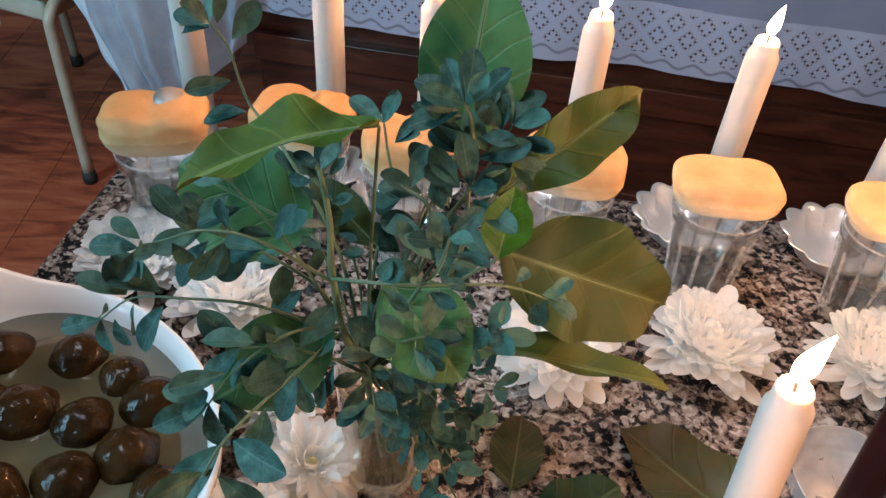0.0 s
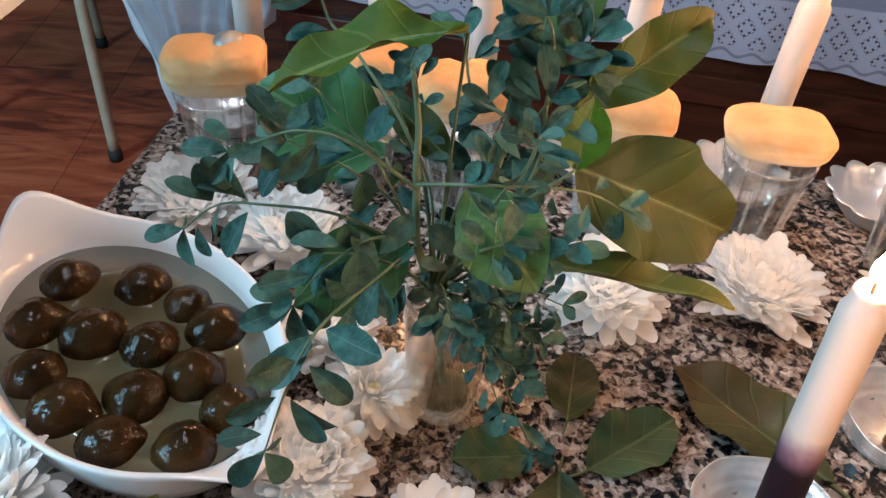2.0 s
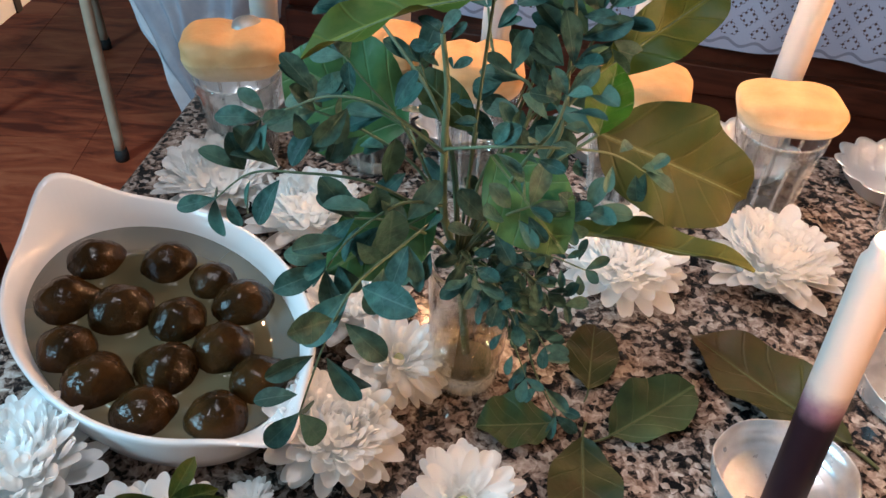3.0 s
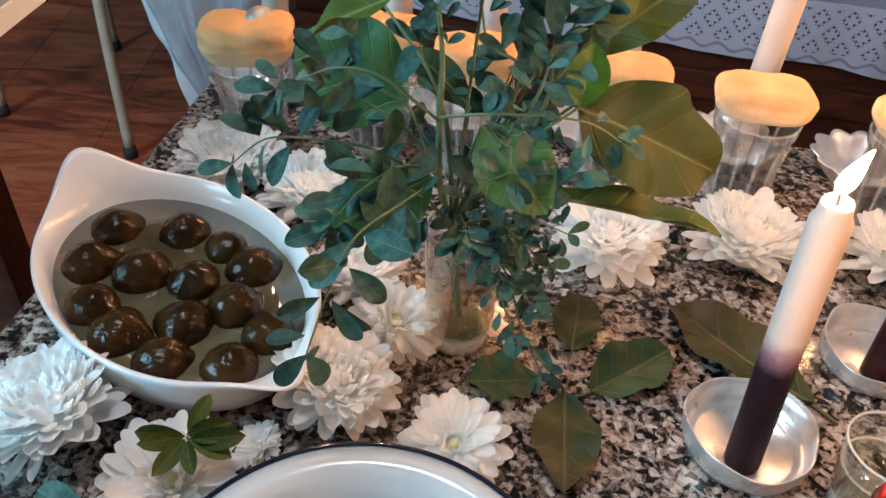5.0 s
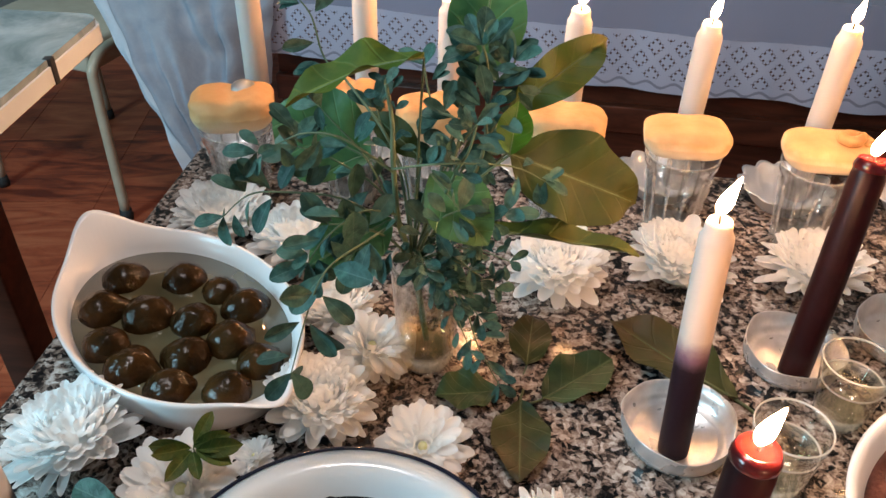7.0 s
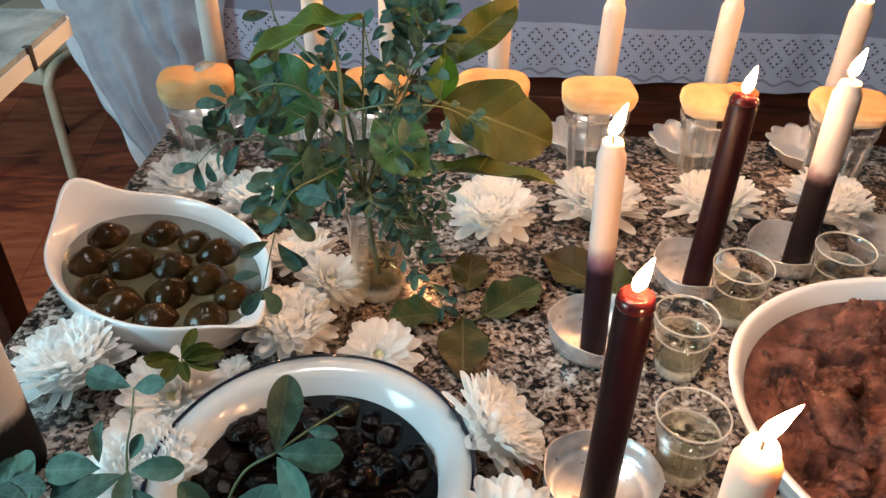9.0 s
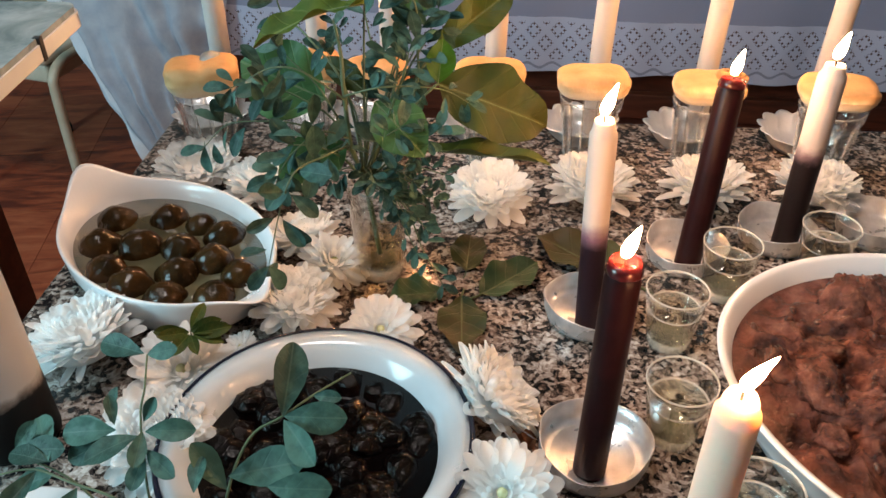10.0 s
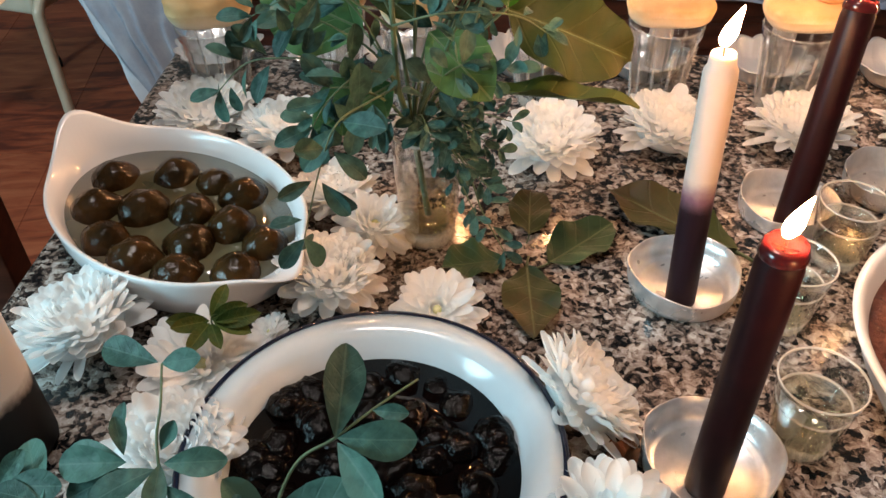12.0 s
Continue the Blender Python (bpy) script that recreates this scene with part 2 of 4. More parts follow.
# Base is an even blue-grey, darker than the lace border's.
CLOTH = mk("blue_grey_cloth", 0.85, (0.18, 0.205, 0.295), Sheen_Weight=0.2)
bump(CLOTH, nd(CLOTH, "ShaderNodeTexChecker", Vector=obco(CLOTH), Scale=700.0).outputs[1], 0.2, 0.001)


def lace():
    m = mk("lace_border", 0.85, (0.36, 0.40, 0.53))
    s = nd(m, "ShaderNodeSeparateXYZ", Vector=obco(m))
    u, v = s.outputs[0], s.outputs[2]

    def cell(a, size, off=0.0):
        return mathn(m, "SUBTRACT", mathn(m, "FRACT", mathn(m, "MULTIPLY_ADD", a, 1 / size, off)), 0.5)
    dots = mathn(m, "LESS_THAN", mathn(m, "ADD", mathn(m, "ABSOLUTE", cell(u, 0.0065, 0.5)), mathn(m, "ABSOLUTE", cell(v, 0.00725, 0.3))), 0.46)

    def rosette(off_u, off_v):
        d = mathn(m, "ADD", mathn(m, "ABSOLUTE", cell(u, 0.052, off_u)), mathn(m, "ABSOLUTE", cell(v, 0.058, off_v)))
        return mathn(m, "LESS_THAN", mathn(m, "ABSOLUTE", mathn(m, "SUBTRACT", d, 0.27)), 0.075)
    d1 = mathn(m, "MAXIMUM", rosette(0.0, 0.35), rosette(0.5, 0.85))
    band = mathn(m, "MULTIPLY", mathn(m, "GREATER_THAN", v, 0.03), mathn(m, "LESS_THAN", v, 0.115))
    eye = mathn(m, "MULTIPLY", mathn(m, "MULTIPLY", dots, d1), band)
    zig = mathn(m, "SUBTRACT", v, mathn(m, "MULTIPLY_ADD", mathn(m, "SINE", mathn(m, "MULTIPLY", u, 116.0)), 0.0055, 0.0165))
    zig = mathn(m, "LESS_THAN", mathn(m, "ABSOLUTE", zig), 0.0030)
    hole = mathn(m, "MAXIMUM", eye, mathn(m, "MULTIPLY", zig, 0.55))
    put(m, "Alpha", mathn(m, "SUBTRACT", 1.0, mathn(m, "MULTIPLY", hole, 0.78)))
    bump(m, mathn(m, "SUBTRACT", noise_tex(m, 260.0, 2.0), hole), 0.4, 0.002)
    return m


LACE = lace()
SHEER = mk("sheer_cloth", 0.9, (0.30, 0.345, 0.42), Alpha=0.9)
bump(SHEER, noise_tex(SHEER, 9.0, 5.0, None, 0.6, 1.0), 0.12, 0.03)
put(SHEER, "Base Color", ramp(SHEER, noise_tex(SHEER, 22.0, 4.0, None, 0.6, 0.3), (0.30, (0.23, 0.265, 0.33)), (0.75, (0.33, 0.37, 0.43))))
DARK_WOOD = mk("dark_wood", 0.35)
_c = nd(DARK_WOOD, "ShaderNodeMapping", Vector=obco(DARK_WOOD), Scale=(2.0, 14.0, 14.0)).outputs[0]
_n = noise_tex(DARK_WOOD, 3.0, 6.0, _c, 0.6, 1.0)
put(DARK_WOOD, "Base Color", ramp(DARK_WOOD, _n, (0.3, (0.032, 0.010, 0.006)), (0.7, (0.115, 0.034, 0.019))))
TILE = mk("reddish_floor_tile", 0.3)
_r = nd(TILE, "ShaderNodeObjectInfo").outputs["Random"]
_c = nd(TILE, "ShaderNodeMapping", Vector=nd(TILE, "ShaderNodeNewGeometry").outputs["Position"], Scale=(2.0, 9.0, 2.0)).outputs[0]
_n = mathn(TILE, "ADD", noise_tex(TILE, 2.2, 7.0, _c, 0.62, 1.2), mathn(TILE, "MULTIPLY_ADD", _r, 0.12, -0.06))
put(TILE, "Base Color", ramp(TILE, _n, (0.33, (0.13, 0.022, 0.010)), (0.51, (0.34, 0.068, 0.027)), (0.71, (0.48, 0.130, 0.056))))
put(TILE, "Roughness", mathn(TILE, "MULTIPLY_ADD", _n, 0.3, 0.36))
GROUT = vary(mk("grout", 0.9), (0.16, 0.036, 0.018), (0.24, 0.056, 0.030), 30)
# Unseen walls and ceiling are kept grey to hold down bounced light.
WALL = vary(mk("wall_paint", 0.85), (0.26, 0.25, 0.24), (0.33, 0.32, 0.30), 3, bumps=0.1)
BEIGE_PAINT = vary(mk("beige_painted_metal", 0.3), (0.42, 0.34, 0.25), (0.50, 0.42, 0.32), 25)
BEIGE_SEAT = vary(mk("beige_seat_plastic", 0.45), (0.46, 0.41, 0.32), (0.54, 0.49, 0.39), 30)
RUBBER = mk("black_rubber", 0.7, (0.015, 0.014, 0.014))
# Cool daylight is put into this pale grey base to offset candlelight.
COOL_GREY_WOOD = vary(mk("cool_grey_painted_wood", 0.4), (0.54, 0.58, 0.60), (0.62, 0.66, 0.67), 18)
GLASS_TOP = mk("greenish_glass", 0.03, (0.20, 0.27, 0.28), Coat_Weight=0.4)
# Pale and dark blotches paint reflections into the opaque glass colour.
put(GLASS_TOP, "Base Color", ramp(GLASS_TOP, noise_tex(GLASS_TOP, 9.0, 5.0, None, 0.6, 1.5), (0.35, (0.14, 0.19, 0.20)), (0.65, (0.34, 0.40, 0.41))))
LAMP_COVER = mk("lamp_diffuser", 0.6, (0.8, 0.8, 0.8))

# ---------------- mesh helpers ----------------


def mesh_of(name, bm, material, smooth=True):
    me = bpy.data.meshes.new(name)
    bm.to_mesh(me)
    bm.free()
    for p in me.polygons:
        p.use_smooth = smooth
    for one in (material if isinstance(material, (list, tuple)) else [material]):
        me.materials.append(one)
    return me


def part(name, bm, material, parent, label="", smooth=True):
    ob = new(name, mesh_of(name, bm, material, smooth))
    ob.parent = parent
    if label:
        ob["label"] = label
    return ob


def thing(name, m, label, category, group="", kind=""):
    ob = new(name)
    ob.empty_display_size = 0.02
    ob.matrix_world = m
    return tagged(ob, label, category, group, kind)


def box(bm, x0, x1, y0, y1, z0, z1, bev=0.0):
    r = bmesh.ops.create_cube(bm, size=1, matrix=Matrix.LocRotScale(((x0 + x1) / 2, (y0 + y1) / 2, (z0 + z1) / 2), None, (x1 - x0, y1 - y0, z1 - z0)))
    if bev:
        es = list({e for v in r["verts"] for e in v.link_edges})
        bmesh.ops.bevel(bm, geom=es, offset=bev, segments=3, profile=0.5, affect="EDGES")
    return bm


def boxm(*a, bev=0.0):
    return box(bmesh.new(), *a, bev=bev)


def lathe(profile, seg=48, shape=None, closed=True):
    """A turned body: profile of (radius, height); shape(angle, i, r, z) may return x, y, z."""
    bm = bmesh.new()
    rows = []
    for i, (r, z) in enumerate(profile):
        if r < 1e-6:
            rows.append([bm.verts.new((0, 0, z))])
            continue
        ring = []
        for k in range(seg):
            a = 2 * math.pi * k / seg
            p = shape(a, i, r, z) if shape else (r * math.cos(a), r * math.sin(a), z)
            ring.append(bm.verts.new(p))
        rows.append(ring)
    for a, b in zip(rows, rows[1:]):
        for k in range(seg):
            k2 = (k + 1) % seg
            if len(a) == 1:
                bm.faces.new((a[0], b[k], b[k2]))
            elif len(b) == 1:
                bm.faces.new((a[k], b[0], a[k2]))
            else:
                bm.faces.new((a[k], b[k], b[k2], a[k2]))
    bmesh.ops.recalc_face_normals(bm, faces=bm.faces)
    return bm


def tube(points, radius, seg=8, taper=1.0, bm=None, smooth_steps=6):
    """A round bar along a smooth line through the points."""
    pts = [Vector(p) for p in points]
    path = []
    for i in range(len(pts) - 1):
        p0, p1, p2, p3 = pts[max(i - 1, 0)], pts[i], pts[i + 1], pts[min(i + 2, len(pts) - 1)]
        for s in range(smooth_steps):
            t = s / smooth_steps
            path.append(0.5 * (2 * p1 + (p2 - p0) * t + (2 * p0 - 5 * p1 + 4 * p2 - p3) * t * t + (3 * p1 - p0 - 3 * p2 + p3) * t ** 3))
    path.append(pts[-1])
    bm = bm or bmesh.new()
    rows = []
    side = None
    for i, p in enumerate(path):
        d = (path[min(i + 1, len(path) - 1)] - path[max(i - 1, 0)]).normalized()
        side = d.orthogonal() if side is None else (side - d * side.dot(d))
        side.normalize()
        other = d.cross(side)
        r = radius * (1 + (taper - 1) * i / (len(path) - 1))
        rows.append([bm.verts.new(p + r * (math.cos(a) * side + math.sin(a) * other)) for a in (2 * math.pi * k / seg for k in range(seg))])
    for a, b in zip(rows, rows[1:]):
        for k in range(seg):
            bm.faces.new((a[k], a[(k + 1) % seg], b[(k + 1) % seg], b[k]))
    bm.faces.new(rows[0][::-1]), bm.faces.new(rows[-1])
    return bm


def along(points, t):
    pts = [Vector(p) for p in points]
    i = min(int(t * (len(pts) - 1)), len(pts) - 2)
    f = t * (len(pts) - 1) - i
    return pts[i].lerp(pts[i + 1], f), (pts[i + 1] - pts[i]).normalized()


# ---------------- room ----------------
ROOM = (-2.2, 2.6, -2.0, 3.0, 2.6)
X0, X1, Y0, Y1, H = ROOM
floor = part("floor", boxm(X0, X1, Y0, Y1, -0.1, -0.0012), GROUT, None, "", False)
tagged(floor, "reddish-brown streaked floor tiles with thin dark joints", "floor", kind="structure")
for name, b in (("wall_west", (X0 - 0.15, X0, Y0, Y1, 0, H)), ("wall_east", (X1, X1 + 0.15, Y0, Y1, 0, H)),
                ("wall_north", (X0 - 0.15, X1 + 0.15, Y1, Y1 + 0.15, 0, H)), ("wall_south", (X0 - 0.15, X1 + 0.15, Y0 - 0.15, Y0, 0, H))):
    tagged(part(name, boxm(*b), WALL, None, "", False), "plain grey painted wall, out of view", "wall", kind="structure")
tagged(part("ceiling", boxm(X0 - 0.15, X1 + 0.15, Y0 - 0.15, Y1 + 0.15, H, H + 0.12), WALL, None, "", False), "plain grey ceiling, out of view", "ceiling", kind="structure")

# Added, unseen window around the daylight fill lamp; the wall behind is solid.
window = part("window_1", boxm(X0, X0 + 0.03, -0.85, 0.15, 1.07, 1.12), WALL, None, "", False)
tagged(window, "added unseen window with a plain frame and opaque pane", "window", kind="structure")
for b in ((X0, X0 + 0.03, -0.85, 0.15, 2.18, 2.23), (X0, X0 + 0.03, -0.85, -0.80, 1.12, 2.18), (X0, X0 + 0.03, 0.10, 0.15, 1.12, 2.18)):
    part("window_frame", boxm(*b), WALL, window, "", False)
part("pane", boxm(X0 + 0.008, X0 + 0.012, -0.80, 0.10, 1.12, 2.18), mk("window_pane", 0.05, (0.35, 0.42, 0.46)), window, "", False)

# ---------------- granite table ----------------
TW = 0.75                                   # table top height
TABLE = pose(-0.26, 0.645, 0, 0, 0, -9.5)   # far corner of the table
table = thing("granite_table", TABLE, "table with a polished black, grey and white granite top", "table")
part("tabletop", boxm(0, 1.3, -0.9, 0, TW - 0.03, TW, bev=0.006), GRANITE, table)
for x in (0.1, 1.2):
    for y in (-0.8, -0.1):
        part("leg", boxm(x - 0.03, x + 0.03, y - 0.03, y + 0.03, 0, TW - 0.03, bev=0.004), DARK_WOOD, table)
for y in (-0.82, -0.08):
    part("apron", boxm(0.08, 1.22, y - 0.012, y + 0.012, TW - 0.11, TW - 0.03), DARK_WOOD, table)

# ---------------- second table with lace cloth ----------------
ALTAR = pose(-0.374, 1.526, 0, 0, 0, -12)
altar = thing("sideboard", ALTAR, "dark wooden sideboard under a white lace-edged cloth", "sideboard")
part("body", boxm(0.02, 2.1, 0.03, 0.55, 0.06, 0.65, bev=0.004), DARK_WOOD, altar)
part("rail", boxm(0.02, 2.1, 0.008, 0.03, 0.35, 0.41, bev=0.003), DARK_WOOD, altar)
part("rail", boxm(0.02, 2.1, 0.008, 0.03, 0.10, 0.16, bev=0.003), DARK_WOOD, altar)
part("top", boxm(-0.27, 2.12, 0.0, 0.57, 0.65, 0.67, bev=0.004), DARK_WOOD, altar)


def sheet(nu, nv, fn):
    bm = bmesh.new()
    g = [[bm.verts.new(fn(i / nu, j / nv)) for j in range(nv + 1)] for i in range(nu + 1)]
    for i in range(nu):
        for j in range(nv):
            bm.faces.new((g[i][j], g[i + 1][j], g[i + 1][j + 1], g[i][j + 1]))
    return bm


def ripple(u):
    return 0.006 * math.sin(u * 23) + 0.004 * math.sin(u * 51 + 1)


cloth = thing("tablecloth", ALTAR, "white tablecloth with an eyelet lace border and wavy hem", "tablecloth")
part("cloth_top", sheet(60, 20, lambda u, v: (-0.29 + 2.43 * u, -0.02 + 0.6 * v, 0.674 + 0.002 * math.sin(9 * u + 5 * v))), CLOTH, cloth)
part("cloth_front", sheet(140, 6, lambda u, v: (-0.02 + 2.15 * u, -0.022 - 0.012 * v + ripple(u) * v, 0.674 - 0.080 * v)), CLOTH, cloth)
_l = part("lace_border", sheet(200, 8, lambda u, v: (-0.02 + 2.15 * u, -0.002 + ripple(u) * (1 - 0.2 * v) - 0.002 * math.sin(u * 130), (0.006 * math.sin(u * 17) + 0.004 * math.sin(u * 41)) * (1 - v) + 0.125 * v)), LACE, cloth, "white eyelet lace with diamond pattern")
_l.location = (0, -0.033, 0.470)


def corner(u, v):
    top = Vector((0.07, -0.045, 0.680)).lerp(Vector((-0.345, -0.095, 0.684)), u)
    low = Vector((0.045, -0.075, 0.430)).lerp(Vector((-0.091, -0.262, 0.297)), u ** 0.8)
    w = u * 8 + 0.9 * noise.noise(Vector((u * 3, v * 2.2, 5)))
    fold = 0.050 * v ** 0.6 * noise.noise(Vector((w, 0.8 * v, 0))) + 0.022 * v * noise.noise(Vector((w * 2.3, v * 2.0, 3))) + 0.016 * noise.noise(Vector((u * 6, v * 6, 7)))
    return top.lerp(low, v) + Vector((-0.3 * fold, -0.9 * fold, 0))


part("cloth_corner", sheet(70, 24, corner), SHEER, cloth, "sheer white corner hanging in folds")

HEM = vary(mk("white_hem", 0.85), (0.40, 0.44, 0.50), (0.46, 0.50, 0.56), 60, bumps=0.2)
part("cloth_hem", sheet(8, 40, lambda u, v: corner(0.90 + 0.10 * u, v) + Vector((-0.0006, -0.0015, 0.0))), HEM, cloth, "doubled white hem of the corner")

# ---------------- white table with a glass top ----------------
side_table = thing("glass_top_table", pose(-0.333, 0.612, 0, 0, 0, -7), "pale grey painted table with a greenish glass top", "table")


def slab(x0, x1, y0, y1, z0, z1, r):
    """A board with rounded corners."""
    bm = bmesh.new()
    ring = [(cx + r * math.cos(radians(a)), cy + r * math.sin(radians(a))) for cx, cy, a0 in ((x1 - r, y1 - r, 0), (x0 + r, y1 - r, 90), (x0 + r, y0 + r, 180), (x1 - r, y0 + r, 270)) for a in range(a0, a0 + 91, 15)]
    face = bm.faces.new([bm.verts.new((x, y, z0)) for x, y in ring])
    up = bmesh.ops.extrude_face_region(bm, geom=[face])["geom"]
    bmesh.ops.translate(bm, verts=[v for v in up if isinstance(v, bmesh.types.BMVert)], vec=(0, 0, z1 - z0))
    bmesh.ops.recalc_face_normals(bm, faces=bm.faces)
    return bm


part("tabletop", slab(-0.75, 0.0, -0.42, 0.0, 0.877, 0.8935, 0.018), COOL_GREY_WOOD, side_table, smooth=False)
part("glass_sheet", slab(-0.748, -0.002, -0.418, -0.002, 0.8937, 0.900, 0.018), GLASS_TOP, side_table, "greenish glass sheet", smooth=False)
part("clip", boxm(-0.006, 0.0015, -0.111, -0.104, 0.876, 0.9008, bev=0.0004), RUBBER, side_table, "dark metal glass clip")
for x, y in ((-0.70, -0.073), (-0.166, -0.070), (-0.70, -0.36), (-0.24, -0.36)):
    part("leg", boxm(x - 0.022, x + 0.022, y - 0.022, y + 0.022, 0, 0.877, bev=0.003), DARK_WOOD, side_table, "dark wooden leg")


# ---------------- chairs ----------------
def chair(m, label):
    c = thing("chair", m, label, "chair", "tubular chairs")
    part("seat", boxm(-0.18, 0.18, -0.185, 0.185, 0.425, 0.45, bev=0.011), BEIGE_SEAT, c, "beige moulded seat")
    part("apron", boxm(-0.17, 0.17, -0.175, 0.175, 0.375, 0.424, bev=0.01), BEIGE_SEAT, c)
    for s in (-1, 1):
        for e in (-1, 1):
            part("leg", tube([(0.185 * s, 0.02 * e, 0.425), (0.187 * s, 0.13 * e, 0.425), (0.190 * s, 0.178 * e, 0.40), (0.192 * s, 0.190 * e, 0.34), (0.205 * s, 0.21 * e, 0.022)], 0.0125, 10), BEIGE_PAINT, c, "beige tubular steel leg")
            foot = part("foot", lathe([(0, 0), (0.016, 0), (0.017, 0.01), (0.015, 0.03), (0, 0.031)], 12), RUBBER, c, "black rubber foot")
            foot.location = (0.205 * s, 0.21 * e, 0)
    for s in (-1, 1):
        part("back_post", tube([(0.185 * s, 0.19, 0.41), (0.180 * s, 0.205, 0.6), (0.165 * s, 0.23, 0.82)], 0.0125, 10), BEIGE_PAINT, c)
    part("backrest", boxm(-0.17, 0.17, 0.212, 0.232, 0.62, 0.82, bev=0.009), BEIGE_SEAT, c)
    return c


chair(pose(-0.884, 1.825, 0, 0, 0, -23), "beige tubular steel chair with moulded seat beside the sideboard")


# ---------------- assumed ceiling lamp, out of view ---
lamp = thing("assumed_ceiling_lamp", pose(-0.25, 0.35, 2.6), "assumed flat square ceiling lamp, out of view", "lamp")
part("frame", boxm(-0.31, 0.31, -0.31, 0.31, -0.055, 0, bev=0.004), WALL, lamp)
part("diffuser", boxm(-0.28, 0.28, -0.28, 0.28, -0.064, -0.0555, bev=0.003), LAMP_COVER, lamp, "frosted white diffuser")


# ---------------- glass and metal ware ----------------
def flute(n, depth):
    def f(a, i, r, z):
        k = r * (1 - depth * (0.5 + 0.5 * math.cos(n * a)))
        return (k * math.cos(a), k * math.sin(a), z)
    return f


TUMBLER_BM = dict(outer=[(0.0, 0.0), (0.021, 0.0), (0.0235, 0.002), (0.025, 0.02), (0.028, 0.05), (0.0305, 0.070), (0.0325, 0.074), (0.0335, 0.084)],
                  inner=[(0.0322, 0.0845), (0.0312, 0.074), (0.0265, 0.05), (0.0225, 0.014), (0.0, 0.012)])
_me_tumbler = mesh_of("glass_body", lathe(TUMBLER_BM["outer"] + TUMBLER_BM["inner"], 72, lambda a, i, r, z: flute(12, 0.055 if 1 < i < 6 else 0.0)(a, i, r, z)), GLASS)
_me_water = mesh_of("water", lathe([(0, 0.0115), (0.0227, 0.0138), (0.0267, 0.05), (0.0270, 0.0515), (0, 0.0515)], 48), WATER)


# Pale half-clear surface paints the bright lines on glass rims and bases.
GLASS_GLEAM = mk("bright_glass_edge", 0.08, (0.82, 0.82, 0.76), Alpha=0.38, Specular_IOR_Level=0.7)
# Fainter copy, painting bright streaks of light along flutes and tumbler rims.
GLASS_STREAK = mk("glass_streak", 0.1, (0.80, 0.82, 0.82), Alpha=0.22, Specular_IOR_Level=0.8)
_me_tumbler_rim = mesh_of("rim", lathe([(0.0322, 0.0832), (0.0336, 0.0836), (0.0339, 0.0846), (0.0330, 0.0853), (0.0321, 0.0846)], 48), GLASS_STREAK)
_me_tumbler_base = mesh_of("base", lathe([(0, 0.0008), (0.0205, 0.0008), (0.0222, 0.0026), (0.0226, 0.0100), (0.0205, 0.0118), (0, 0.0116)], 48, flute(12, 0.05)), GLASS_GLEAM)


_me_flute = mesh_of("flute", tube([(0.0236, 0, 0.004), (0.0250, 0, 0.020), (0.0280, 0, 0.050), (0.0303, 0, 0.067)], 0.0012, 6, 1.2, None, 3), GLASS_STREAK)


def tumbler(x, y, turn, label):
    t = thing("drinking_glass", pose(x, y, TW + 0.0005, 0, 0, turn), label, "glass", "glasses under the bread rolls")
    for n, me in (("glass_body", _me_tumbler), ("water", _me_water), ("rim", _me_tumbler_rim), ("base", _me_tumbler_base)):
        new(n, me).parent = t
    for k in range(12):
        bar = new("flute", _me_flute)
        bar.parent = t
        bar.rotation_euler = (0, 0, 2 * math.pi * (k + 0.5) / 12)
    return t


def bun(x, y, turn, w, d, h, lobes, swirl, label, tilt=0.0):
    """A soft bread roll; lobes: how deep its top is creased."""
    bm = bmesh.new()
    bmesh.ops.create_uvsphere(bm, u_segments=48, v_segments=28, radius=1)
    for v in bm.verts:
        p = v.co
        q = Vector([math.copysign(abs(c) ** 0.55, c) for c in p])
        q /= max(1.0, (abs(q.x) ** 4 + abs(q.y) ** 4 + abs(q.z) ** 4) ** 0.25 * 0.98)
        z = q.z * (0.5 if q.z > 0 else 0.5)
        k = 1 - (0.13 if q.z < 0 else 0.0) * -q.z
        crease = lobes * math.exp(-(q.x / 0.13) ** 2) * max(0, q.z + 0.25)
        n = noise.noise(q * 2.3 + Vector((x * 40, y * 40, 0))) * 0.05
        v.co = (q.x * w / 2 * k * (1 + n), q.y * d / 2 * k * (1 + n), h * (0.5 + z - crease * 0.35 + n * 0.6))
    b = thing("bread_roll", pose(x, y, TW + 0.085, tilt, 0, turn), label, "bread", "bread rolls on glasses")
    cut = h * 0.47
    top = bm.copy()
    bmesh.ops.delete(top, geom=[f for f in top.faces if f.calc_center_median().z < cut], context="FACES")
    bmesh.ops.delete(bm, geom=[f for f in bm.faces if f.calc_center_median().z >= cut], context="FACES")
    part("crumb", bm, BREAD, b, "pale soft side of the roll")
    part("crust", top, BREAD, b, "golden-brown baked crust")
    if swirl:
        pts = [(0.018 + (0.014 - 0.0013 * i) * math.cos(i * 0.8), -0.006 + (0.014 - 0.0013 * i) * math.sin(i * 0.8), h * 0.93 + 0.0012 * i) for i in range(9)]
        part("dough_swirl", tube(pts, 0.006, 10, 0.7), BREAD, b, "baked dough swirl")
    return b


def flame(parent, at, size=1.0, lean=24.0, turn=0.0):
    size *= 0.76
    prof = [(0, 0), (0.0028, 0.0015), (0.0045, 0.006), (0.0048, 0.010), (0.0040, 0.016), (0.0026, 0.022), (0.0012, 0.028), (0, 0.031)]
